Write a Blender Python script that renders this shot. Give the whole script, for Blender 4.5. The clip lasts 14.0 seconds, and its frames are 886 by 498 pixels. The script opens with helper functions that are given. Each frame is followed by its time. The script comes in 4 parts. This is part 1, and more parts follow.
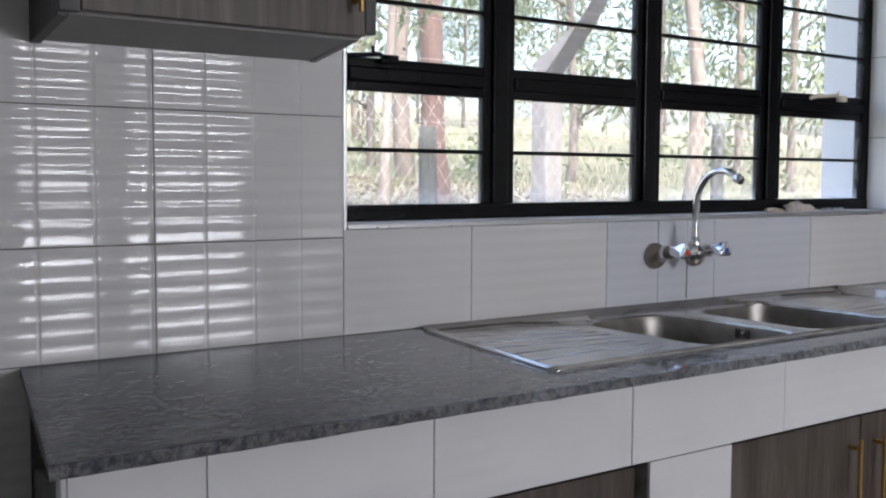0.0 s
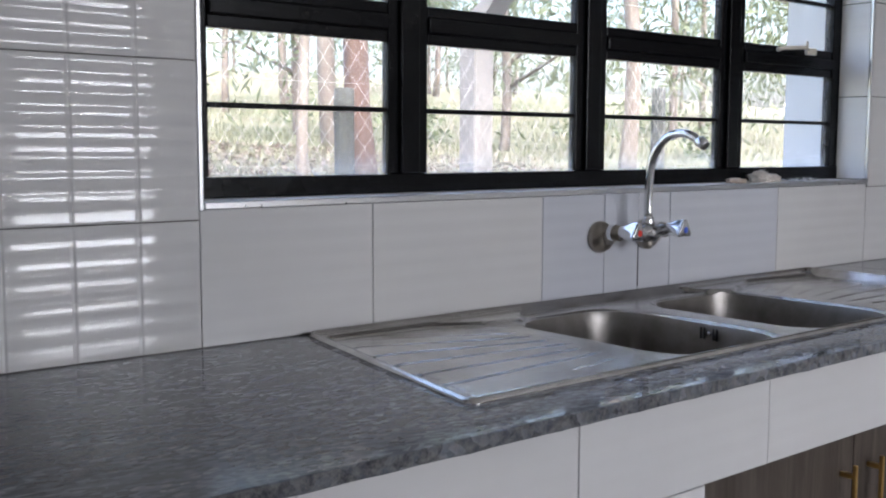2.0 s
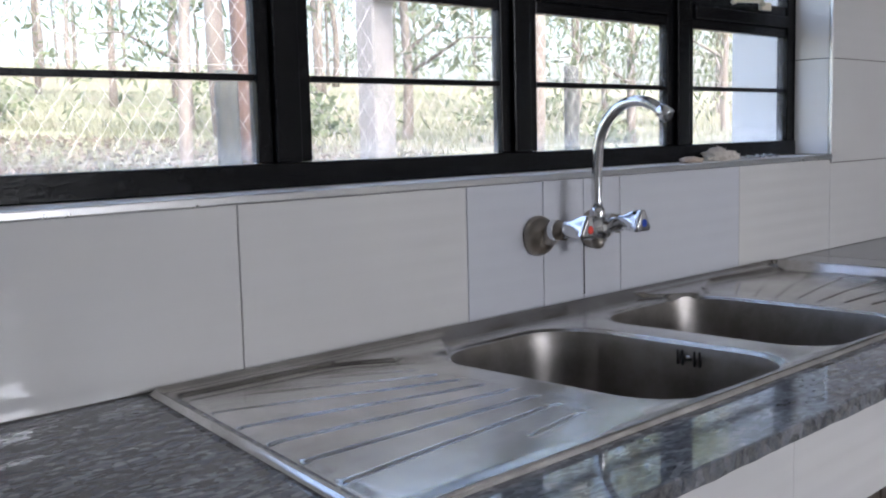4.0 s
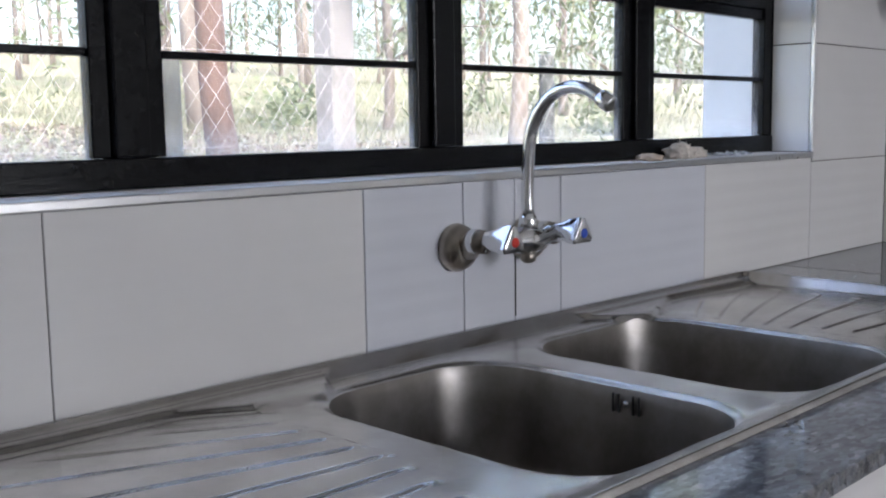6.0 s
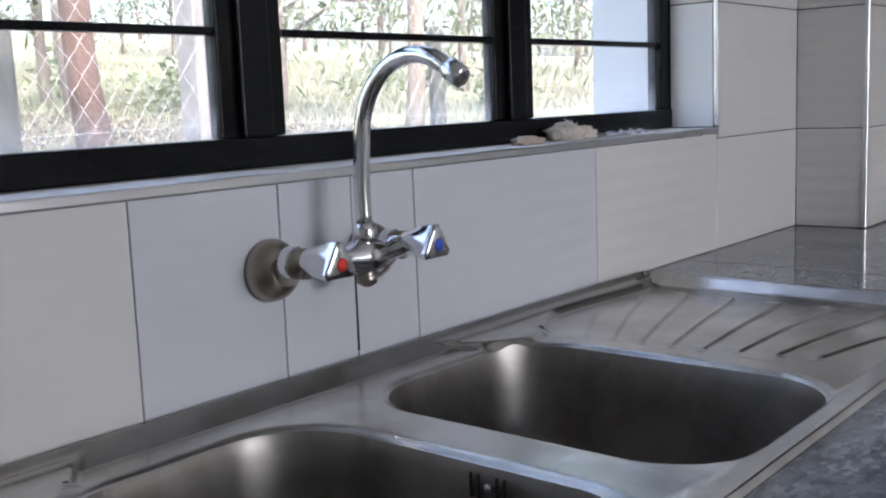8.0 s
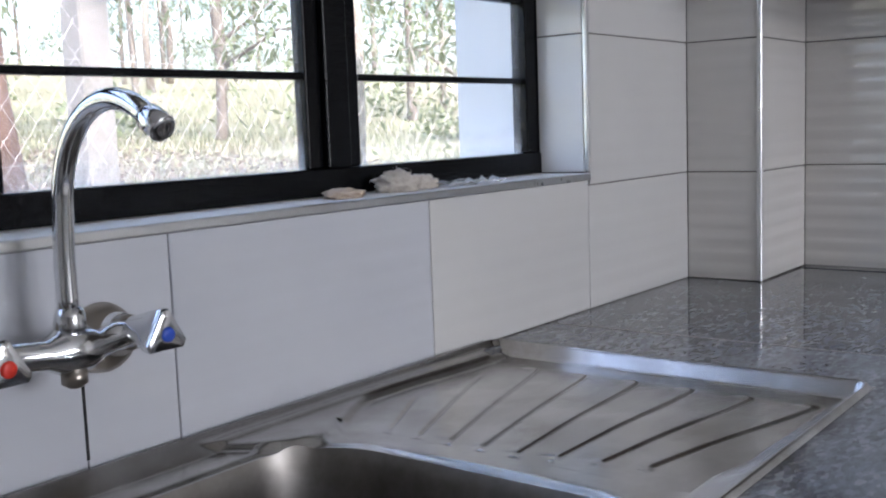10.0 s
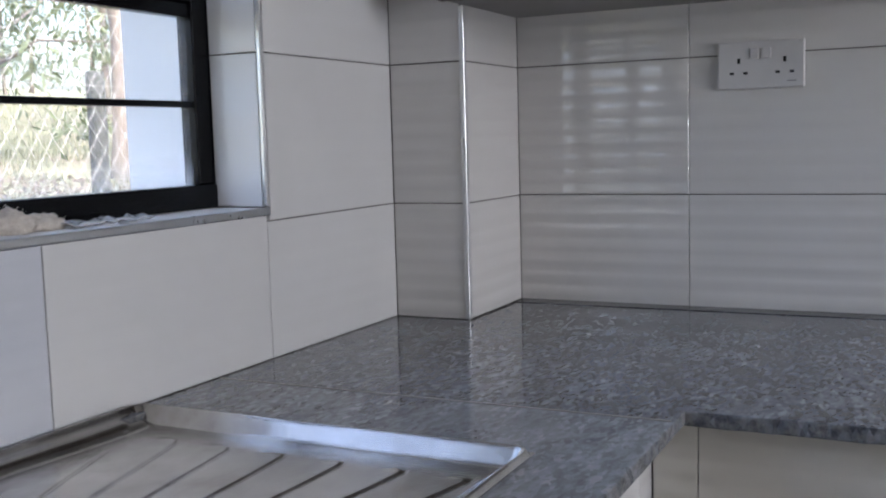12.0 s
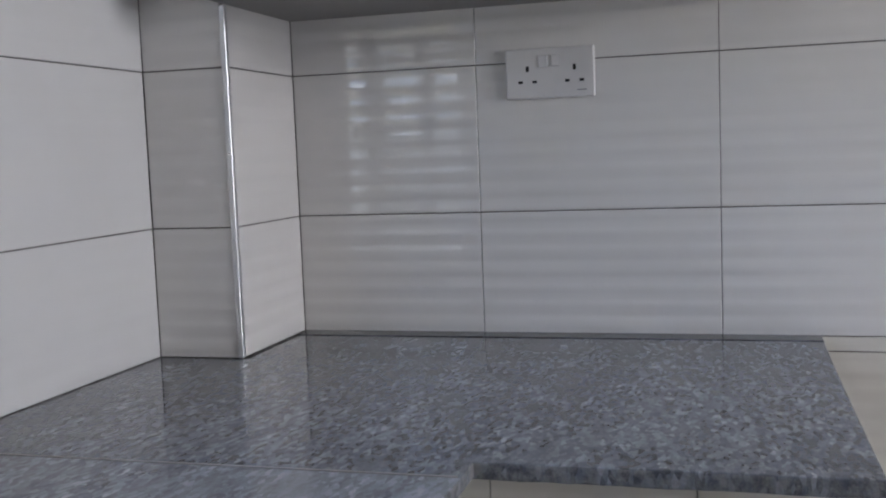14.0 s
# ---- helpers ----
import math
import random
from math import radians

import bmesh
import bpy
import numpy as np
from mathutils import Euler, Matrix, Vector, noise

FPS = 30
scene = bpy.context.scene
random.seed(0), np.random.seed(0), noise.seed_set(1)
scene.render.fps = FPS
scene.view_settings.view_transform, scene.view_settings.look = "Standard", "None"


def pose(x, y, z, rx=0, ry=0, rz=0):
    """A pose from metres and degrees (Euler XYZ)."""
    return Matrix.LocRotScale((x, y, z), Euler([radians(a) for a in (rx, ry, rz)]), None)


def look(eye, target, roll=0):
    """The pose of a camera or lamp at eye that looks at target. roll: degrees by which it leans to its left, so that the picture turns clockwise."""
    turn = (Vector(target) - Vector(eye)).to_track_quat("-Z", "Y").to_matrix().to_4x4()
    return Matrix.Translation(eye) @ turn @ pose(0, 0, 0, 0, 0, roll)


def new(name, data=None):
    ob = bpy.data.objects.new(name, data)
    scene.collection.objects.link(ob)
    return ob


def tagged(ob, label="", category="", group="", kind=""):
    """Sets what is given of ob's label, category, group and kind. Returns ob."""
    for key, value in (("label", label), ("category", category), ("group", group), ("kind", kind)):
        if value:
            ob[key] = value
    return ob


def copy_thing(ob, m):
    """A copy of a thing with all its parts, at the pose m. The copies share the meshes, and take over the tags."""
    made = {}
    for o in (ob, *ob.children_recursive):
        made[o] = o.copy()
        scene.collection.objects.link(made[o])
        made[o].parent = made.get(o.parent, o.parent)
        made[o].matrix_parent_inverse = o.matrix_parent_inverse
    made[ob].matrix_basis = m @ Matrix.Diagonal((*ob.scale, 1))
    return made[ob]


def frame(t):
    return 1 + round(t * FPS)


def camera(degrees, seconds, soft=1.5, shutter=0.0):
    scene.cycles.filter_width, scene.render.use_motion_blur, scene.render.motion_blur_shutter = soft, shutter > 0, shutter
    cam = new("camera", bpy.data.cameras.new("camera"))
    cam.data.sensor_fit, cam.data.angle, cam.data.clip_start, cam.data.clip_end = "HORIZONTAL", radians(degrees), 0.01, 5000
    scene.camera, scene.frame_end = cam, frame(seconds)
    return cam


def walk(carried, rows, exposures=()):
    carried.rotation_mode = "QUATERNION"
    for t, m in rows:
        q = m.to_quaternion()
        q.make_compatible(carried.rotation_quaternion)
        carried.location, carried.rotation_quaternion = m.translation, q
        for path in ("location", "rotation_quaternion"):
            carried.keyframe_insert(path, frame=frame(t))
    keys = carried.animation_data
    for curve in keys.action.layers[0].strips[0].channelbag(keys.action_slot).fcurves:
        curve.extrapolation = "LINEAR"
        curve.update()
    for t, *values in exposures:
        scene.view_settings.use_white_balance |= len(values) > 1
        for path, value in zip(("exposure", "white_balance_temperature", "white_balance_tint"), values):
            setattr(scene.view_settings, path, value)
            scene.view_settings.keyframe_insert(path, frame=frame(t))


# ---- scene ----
cam = camera(46.5, 14.0, soft=2.0)
PATH = [
    (0, (-0.162, -0.013, 1.219), (1.002, 1.607, 1.078), 0.3),
    (0.5, (-0.088, 0.058, 1.215), (1.086, 1.672, 1.071), 0.8),
    (1, (0.004, 0.171, 1.207), (1.197, 1.769, 1.058), 0.3),
    (1.5, (0.085, 0.236, 1.206), (1.299, 1.816, 1.038), 0.4),
    (2, (0.17, 0.327, 1.209), (1.431, 1.867, 1.01), 0.2),
    (2.5, (0.247, 0.431, 1.216), (1.58, 1.906, 1.002), -0.3),
    (3, (0.315, 0.518, 1.21), (1.709, 1.933, 0.977), -0.8),
    (3.2, (0.351, 0.564, 1.189), (1.749, 1.976, 0.968), -1.4),
    (5.5, (0.682, 0.744, 1.193), (2.069, 2.168, 0.974), -1.3),
    (6, (0.761, 0.788, 1.188), (2.166, 2.191, 0.951), -0.9),
    (6.5, (0.845, 0.829, 1.194), (2.261, 2.214, 0.92), -1.1),
    (7, (0.932, 0.893, 1.19), (2.397, 2.226, 0.911), -1.4),
    (9.3, (1.252, 0.964, 1.197), (2.798, 2.203, 0.924), -2.2),
    (9.5, (1.29, 0.967, 1.204), (2.846, 2.196, 0.943), -1.9),
    (10, (1.355, 0.933, 1.205), (2.928, 2.145, 0.97), -2.1),
    (10.5, (1.411, 0.893, 1.212), (3.017, 2.062, 0.978), -2.1),
    (11, (1.46, 0.887, 1.208), (3.116, 1.983, 0.974), -2.1),
    (11.5, (1.518, 0.87, 1.214), (3.238, 1.861, 0.975), -2.1),
    (12, (1.593, 0.874, 1.215), (3.377, 1.753, 1.002), -1.6),
    (12.5, (1.655, 0.886, 1.214), (3.475, 1.692, 1.019), -1.7),
    (13, (1.703, 0.911, 1.221), (3.55, 1.653, 1.022), -1.9),
    (13.5, (1.749, 0.91, 1.225), (3.628, 1.561, 1.014), -2.1),
    (14, (1.775, 0.889, 1.207), (3.691, 1.429, 1.018), -2.2),
]
SKY, SUN, BACK = 0.15, 0.9, 9.6
EXPOSURES = [(t, stops, kelvin, 17) for t, stops, kelvin in ((0.0, 3.0, 6200), (3.0, 3.06, 6100), (7.0, 3.11, 6150), (9.5, 3.19, 6100), (11.5, 3.14, 6100), (13.0, 3.09, 6100), (14.0, 3.3, 6150))]
walk(cam, [(t, look(eye, target, roll)) for t, eye, target, roll in PATH], EXPOSURES)


# ---- world, sun, window light ----
world = bpy.data.worlds.new("world")
scene.world = world
world.use_nodes = True
wn = world.node_tree.nodes
wn.clear()
sky = wn.new("ShaderNodeTexSky")
sky.sky_type, sky.sun_disc = "NISHITA", False
sky.sun_elevation, sky.sun_rotation = radians(58), radians(200)
sky.air_density, sky.dust_density, sky.ozone_density = 1.0, 6.5, 0.3
wbg = wn.new("ShaderNodeBackground")
wbg.inputs[1].default_value = SKY
wout = wn.new("ShaderNodeOutputWorld")
world.node_tree.links.new(sky.outputs[0], wbg.inputs[0])
world.node_tree.links.new(wbg.outputs[0], wout.inputs[0])

sun = new("sun", bpy.data.lights.new("sun", "SUN"))
sun.data.energy, sun.data.angle, sun.data.color = SUN, radians(15), (1.0, 0.97, 0.92)
sun.matrix_world = look((0, 0, 0), (0.28, 0.45, -0.85))

backlight = new("window_daylight", bpy.data.lights.new("window_daylight", "AREA"))
backlight.data.shape, backlight.data.size, backlight.data.size_y = "RECTANGLE", 1.52, 0.9
backlight.data.energy, backlight.data.color = BACK, (0.96, 0.98, 1.0)
backlight.matrix_world = look((2.005, -2.75, 1.62), (2.005, 0, 1.62))


# ---- materials ----
class Nodes:
    """A small builder of procedural node materials."""

    def __init__(self, name):
        self.mat = bpy.data.materials.new(name)
        self.mat.use_nodes = True
        self.tree = self.mat.node_tree
        self.bsdf = self.tree.nodes["Principled BSDF"]
        self.out = self.tree.nodes["Material Output"]

    def add(self, kind, inputs=None, **props):
        n = self.tree.nodes.new(kind)
        for k, v in props.items():
            setattr(n, k, v)
        for k, v in (inputs or {}).items():
            self.plug(n.inputs[k], v)
        return n

    def plug(self, sock, v):
        if isinstance(v, bpy.types.NodeSocket):
            self.tree.links.new(v, sock)
        else:
            sock.default_value = v

    def pos(self, scale=(1, 1, 1), kind="Object"):
        tc = self.add("ShaderNodeTexCoord")
        src = tc.outputs["Object"]
        if kind == "World":
            src = self.add("ShaderNodeNewGeometry").outputs["Position"]
        return self.add("ShaderNodeMapping", {"Vector": src, "Scale": scale}).outputs[0]

    def noise(self, scale, detail=4, rough=0.6, vec=None, distort=0.0):
        d = {"Scale": scale, "Detail": detail, "Roughness": rough, "Distortion": distort}
        if vec is not None:
            d["Vector"] = vec
        return self.add("ShaderNodeTexNoise", d).outputs["Fac"]

    def ramp(self, fac, stops):
        n = self.add("ShaderNodeValToRGB", {"Fac": fac})
        el = n.color_ramp.elements
        while len(el) < len(stops):
            el.new(0.5)
        for e, (p, c) in zip(el, stops):
            e.position = p
            e.color = (*c, 1) if len(c) == 3 else c
        return n.outputs[0]

    def math(self, op, a, b=0.0, c=None):
        n = self.add("ShaderNodeMath", operation=op)
        self.plug(n.inputs[0], a)
        self.plug(n.inputs[1], b)
        if c is not None:
            self.plug(n.inputs[2], c)
        return n.outputs[0]

    def mix(self, fac, a, b, blend="MIX"):
        n = self.add("ShaderNodeMixRGB", blend_type=blend)
        self.plug(n.inputs[0], fac)
        self.plug(n.inputs[1], a if isinstance(a, bpy.types.NodeSocket) else (*a, 1))
        self.plug(n.inputs[2], b if isinstance(b, bpy.types.NodeSocket) else (*b, 1))
        return n.outputs[0]

    def bump(self, height, dist, strength=1.0, normal=None):
        d = {"Height": height, "Distance": dist, "Strength": strength}
        if normal is not None:
            d["Normal"] = normal
        return self.add("ShaderNodeBump", d).outputs[0]

    def set(self, **kw):
        names = {"color": "Base Color", "rough": "Roughness", "metal": "Metallic", "normal": "Normal",
                 "coat": "Coat Weight", "coat_rough": "Coat Roughness", "spec": "Specular IOR Level", "aniso": "Anisotropic",
                 "sheen": "Sheen Weight", "subsurf": "Subsurface Weight"}
        for k, v in kw.items():
            if k == "color" and isinstance(v, tuple):
                v = (*v, 1)
            self.plug(self.bsdf.inputs[names[k]], v)
        return self.mat


def grey(v):
    return (v, v, v)


def make_tile(name, a, b, ripple=1.0, lines=0.0, gloss=0.42):
    """Glazed ceramic with a rippled face."""
    m = Nodes(name)
    p = m.pos(kind="World")
    sep = m.add("ShaderNodeSeparateXYZ", {"Vector": p})
    rnd = m.add("ShaderNodeObjectInfo").outputs["Random"]
    wob = m.noise(3.0, 2, 0.5, p)
    fine = m.noise(14.0, 2, 0.5, m.pos((1, 1, 4), "World"))
    at = m.add("ShaderNodeSeparateXYZ", {"Vector": m.pos()})
    ph = m.math("MULTIPLY_ADD", at.outputs["Z"], 2 * math.pi / 0.0300, m.math("MULTIPLY", rnd, 0.5))
    ph = m.math("ADD", ph, m.math("MULTIPLY", wob, 0.5))
    h = m.math("SINE", ph)
    h2 = m.math("SINE", m.math("MULTIPLY", ph, 2.3))
    h = m.math("ADD", h, m.math("MULTIPLY", h2, 0.10))
    h = m.math("ADD", h, m.math("MULTIPLY", fine, 0.4))
    h = m.math("ADD", h, m.math("MULTIPLY", m.noise(2.2, 1, 0.5, p), 5.0))
    # upright pressed lines, four fields to a tile
    q = m.math("SUBTRACT", m.math("FRACT", m.math("MULTIPLY_ADD", at.outputs["X"], 1 / 0.0965, 0.5)), 0.5)
    q = m.math("POWER", m.math("MULTIPLY", m.math("ABSOLUTE", q), 34.0), 2.0)
    line = m.math("POWER", 2.718, m.math("MULTIPLY", q, -1.0))
    h = m.math("ADD", h, m.math("MULTIPLY", line, -lines))
    n1 = m.bump(h, 0.00062 * ripple)
    col = m.mix(m.noise(5.0, 5, 0.6, p), a, b)
    smear = m.ramp(m.noise(7.0, 6, 0.7, p), [(0.35, grey(0.02)), (0.75, grey(0.055))])
    col = m.mix(m.math("MULTIPLY", rnd, 0.06), col, (0.62, 0.60, 0.55))
    return m.set(color=col, rough=smear, normal=n1, spec=gloss)


TILE = make_tile("glazed_white_tile", (0.70, 0.70, 0.695), (0.64, 0.635, 0.625), 1.0, 1.8, 0.36)
# smoother tile for the window reveals, lightened: daylight on them is in the colour
TILE_REVEAL = make_tile("smooth_daylit_tile", (0.87, 0.865, 0.855), (0.83, 0.825, 0.81), 0.2)
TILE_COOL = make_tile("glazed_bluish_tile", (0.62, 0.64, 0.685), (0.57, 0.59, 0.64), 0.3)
TILE_END = make_tile("glazed_end_tile", (0.735, 0.72, 0.70), (0.675, 0.657, 0.63), 0.8, 0.0, 0.66)
TILE_LOW = make_tile("glazed_plain_tile", (0.70, 0.70, 0.695), (0.64, 0.635, 0.625), 0.3)
TILE_WARM = make_tile("glazed_cream_tile", (0.70, 0.67, 0.61), (0.63, 0.60, 0.53))


def make_grout():
    m = Nodes("cement_grout")
    p = m.pos(kind="World")
    c = m.ramp(m.noise(45, 5, 0.6, p), [(0.3, (0.12, 0.115, 0.105)), (0.8, (0.27, 0.26, 0.245))])
    return m.set(color=c, rough=0.95, normal=m.bump(m.noise(220, 3, 0.6, p), 0.0006))


GROUT = make_grout()


def make_plaster(name, a, b, dirt=(0.5, 0.47, 0.42)):
    m = Nodes(name)
    p = m.pos(kind="World")
    c = m.mix(m.noise(3, 5, 0.6, p), a, b)
    stain = m.ramp(m.noise(9, 6, 0.65, p), [(0.55, grey(0)), (0.8, grey(0.5))])
    c = m.mix(stain, c, dirt)
    return m.set(color=c, rough=0.75, normal=m.bump(m.noise(60, 5, 0.6, p), 0.001))


PLASTER = make_plaster("painted_plaster", (0.80, 0.80, 0.79), (0.74, 0.74, 0.72))
OUTER = make_plaster("white_render", (0.88, 0.88, 0.87), (0.84, 0.84, 0.83), (0.7, 0.68, 0.64))
SILL = make_plaster("cement_sill", (0.82, 0.815, 0.80), (0.74, 0.73, 0.715), (0.55, 0.53, 0.50))
CEIL = make_plaster("ceiling_paint", (0.78, 0.77, 0.75), (0.72, 0.71, 0.69))


def make_granite(name, dust, edge=False):
    m = Nodes(name)
    p = m.pos(kind="World")
    ps = m.pos((1.0, 2.2, 1.0), "World")
    v = m.add("ShaderNodeTexVoronoi", {"Vector": ps, "Scale": 88.0, "Randomness": 1.0}).outputs["Color"]
    sep = m.add("ShaderNodeSeparateColor", {"Color": v}).outputs[0]
    grain = m.math("ADD", m.math("MULTIPLY", sep, 0.5), m.math("MULTIPLY", m.noise(27, 6, 0.72, ps, 0.6), 0.80))
    c = m.ramp(grain, [(0.30, (0.018, 0.02, 0.024)), (0.50, (0.05, 0.055, 0.066)), (0.66, (0.11, 0.124, 0.152)),
                       (0.82, (0.20, 0.217, 0.25)), (0.96, (0.36, 0.37, 0.39))])
    c = m.mix(m.ramp(m.noise(9, 5, 0.65, ps, 0.5), [(0.42, grey(0)), (0.68, grey(0.6))]), c, (0.03, 0.031, 0.034))
    film = m.noise(5.5, 7, 0.72, m.pos((1.0, 1.6, 1.0), "World"), 0.8)
    film = m.ramp(film, [(0.36, grey(0)), (0.72, grey(1))])
    # dust film, its pale blue also carrying window light, stronger to the front and far end
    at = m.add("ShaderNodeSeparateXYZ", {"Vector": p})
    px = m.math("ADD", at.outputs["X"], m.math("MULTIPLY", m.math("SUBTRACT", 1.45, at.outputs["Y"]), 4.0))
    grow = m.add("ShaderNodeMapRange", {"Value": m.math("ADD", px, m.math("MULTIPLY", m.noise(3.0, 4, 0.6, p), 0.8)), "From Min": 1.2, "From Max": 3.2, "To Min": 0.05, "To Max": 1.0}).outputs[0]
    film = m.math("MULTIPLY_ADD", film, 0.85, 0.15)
    # the pale film thins again close to the end wall
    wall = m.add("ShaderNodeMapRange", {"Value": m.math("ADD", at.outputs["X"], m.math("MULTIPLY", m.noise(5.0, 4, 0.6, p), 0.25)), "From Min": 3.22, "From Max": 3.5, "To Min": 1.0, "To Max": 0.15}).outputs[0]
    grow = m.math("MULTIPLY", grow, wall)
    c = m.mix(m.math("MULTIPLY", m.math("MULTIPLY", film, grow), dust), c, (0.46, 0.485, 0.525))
    spots = m.ramp(m.noise(16, 2, 0.5, p, 1.5), [(0.70, grey(0)), (0.76, grey(0.45))])
    c = m.mix(spots, c, (0.03, 0.028, 0.026))
    # rougher and mixed towards near-black at the open end, polished further in
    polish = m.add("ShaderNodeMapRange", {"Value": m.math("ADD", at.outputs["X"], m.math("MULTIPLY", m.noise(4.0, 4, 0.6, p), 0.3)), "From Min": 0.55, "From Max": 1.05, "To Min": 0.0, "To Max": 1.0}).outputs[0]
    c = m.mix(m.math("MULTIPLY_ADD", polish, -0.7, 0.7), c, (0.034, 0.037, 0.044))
    rough = m.math("ADD", m.math("MULTIPLY", film, 0.06), m.math("MULTIPLY_ADD", polish, -0.175, 0.20))
    nrm = m.bump(m.noise(40, 3, 0.6, p), 0.00003)
    # the strip along the end wall is mixed further towards black
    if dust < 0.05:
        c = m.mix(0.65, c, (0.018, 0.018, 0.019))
    if edge:
        rough = 0.6
        nrm = m.bump(m.noise(110, 6, 0.75, p), 0.004)
        c = m.mix(m.ramp(m.noise(85, 6, 0.75, p), [(0.4, grey(0)), (0.66, grey(1))]), c, (0.24, 0.235, 0.23))
    return m.set(color=c, rough=rough, normal=nrm, spec=0.15 if edge else m.math("MULTIPLY_ADD", polish, 0.56, 0.12))


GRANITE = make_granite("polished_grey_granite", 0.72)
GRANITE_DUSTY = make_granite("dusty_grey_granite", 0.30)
GRANITE_STRIP = make_granite("strip_dark_granite", 0.04)
GRANITE_EDGE = make_granite("sawn_granite_edge", 0.1, True)


def make_steel(name, lo, hi, base_rough):
    m = Nodes(name)
    p = m.pos((3, 120, 120), "World")
    brush = m.noise(9, 4, 0.6, p)
    cloud = m.noise(11, 5, 0.65, m.pos(kind="World"))
    c = m.mix(m.ramp(cloud, [(0.36, grey(0)), (0.64, grey(1))]), lo, hi)
    smear = m.ramp(m.noise(19, 6, 0.75, m.pos(kind="World"), 1.2), [(0.55, grey(0)), (0.8, grey(0.2))])
    c = m.mix(smear, c, (0.36, 0.33, 0.30))
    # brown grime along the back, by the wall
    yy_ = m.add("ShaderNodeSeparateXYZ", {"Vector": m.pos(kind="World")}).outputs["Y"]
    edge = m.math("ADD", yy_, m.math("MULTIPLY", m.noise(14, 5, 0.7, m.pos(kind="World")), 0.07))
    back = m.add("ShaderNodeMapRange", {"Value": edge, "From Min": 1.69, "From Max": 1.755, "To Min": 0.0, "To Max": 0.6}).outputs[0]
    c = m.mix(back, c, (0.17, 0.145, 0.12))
    r = m.math("ADD", m.math("MULTIPLY", cloud, 0.14), m.math("MULTIPLY", brush, 0.06))
    r = m.math("ADD", r, base_rough)
    return m.set(color=c, metal=1.0, rough=r, normal=m.bump(brush, 0.000018))


STEEL = make_steel("scuffed_stainless_steel", (0.50, 0.485, 0.465), (0.76, 0.755, 0.75), 0.14)
# same steel for the bowls, darkened: the shade inside them is in its colour
STEEL_SHADED = make_steel("shaded_bowl_steel", (0.20, 0.186, 0.170), (0.30, 0.288, 0.276), 0.30)


def make_metal(name, col, rough, scale=30):
    m = Nodes(name)
    p = m.pos(kind="World")
    n = m.noise(scale, 5, 0.65, p)
    c = m.mix(n, col, tuple(x * 0.82 for x in col))
    return m.set(color=c, metal=1.0, rough=m.math("MULTIPLY_ADD", n, 0.16, rough), normal=m.bump(m.noise(scale * 6, 3, 0.6, p), 0.00005))


CHROME = make_metal("chrome", (0.80, 0.81, 0.83), 0.06)
NICKEL = make_metal("dull_nickel", (0.42, 0.38, 0.33), 0.25)
ALU = make_metal("aluminium_trim", (0.74, 0.745, 0.75), 0.22)
BRASS = make_metal("brass", (0.62, 0.40, 0.14), 0.25)


def make_paint(name, col, rough, bump=0.0004, scale=(40, 40, 6)):
    m = Nodes(name)
    p = m.pos(scale, "World")
    n = m.noise(3, 5, 0.65, p)
    q = m.noise(10, 4, 0.6, m.pos(kind="World"))
    c = m.mix(q, col, tuple(min(1, x * 1.35 + 0.004) for x in col))
    return m.set(color=c, rough=m.math("MULTIPLY_ADD", q, 0.2, rough), normal=m.bump(n, bump))


BLACK = make_paint("black_gloss_paint", (0.002, 0.0023, 0.003), 0.13, 0.0011, (9, 9, 34))
BLACK.node_tree.nodes["Principled BSDF"].inputs["Specular IOR Level"].default_value = 0.16
CREAM = make_paint("cream_enamel", (0.62, 0.57, 0.46), 0.4, 0.0002)
SOCKET = make_paint("white_plastic", (0.55, 0.54, 0.535), 0.35, 0.00005)
DARK = make_paint("dark_recess", (0.012, 0.012, 0.012), 0.7, 0.0001)
RED = make_paint("red_enamel", (0.55, 0.03, 0.015), 0.3, 0.00005)
BLUE = make_paint("blue_enamel", (0.02, 0.07, 0.42), 0.3, 0.00005)
GREYMARK = make_paint("grey_print", (0.25, 0.25, 0.26), 0.5, 0.00002)


def make_wood(name, a, b, c3):
    """Grey-brown woodgrain melamine, grain upright."""
    m = Nodes(name)
    big = m.noise(5, 6, 0.62, m.pos((6, 6, 0.55), "World"), 0.9)
    fine = m.noise(40, 5, 0.65, m.pos((5, 5, 0.35), "World"))
    c = m.ramp(big, [(0.3, a), (0.52, b), (0.72, c3)])
    c = m.mix(m.math("MULTIPLY", fine, 0.55), c, tuple(x * 0.55 for x in a))
    return m.set(color=c, rough=m.math("MULTIPLY_ADD", fine, 0.2, 0.35), normal=m.bump(fine, 0.0002), spec=0.4)


WOOD = make_wood("woodgrain_melamine", (0.052, 0.039, 0.030), (0.102, 0.080, 0.064), (0.168, 0.139, 0.116))
WOOD_DARK = make_wood("dark_woodgrain_edge", (0.028, 0.026, 0.026), (0.055, 0.052, 0.05), (0.085, 0.08, 0.076))


def make_underside():
    m = Nodes("dull_board")
    p = m.pos(kind="World")
    c = m.mix(m.noise(8, 5, 0.6, p), (0.30, 0.29, 0.275), (0.22, 0.21, 0.20))
    return m.set(color=c, rough=0.6, normal=m.bump(m.noise(70, 4, 0.6, p), 0.0004))


BOARD = make_underside()


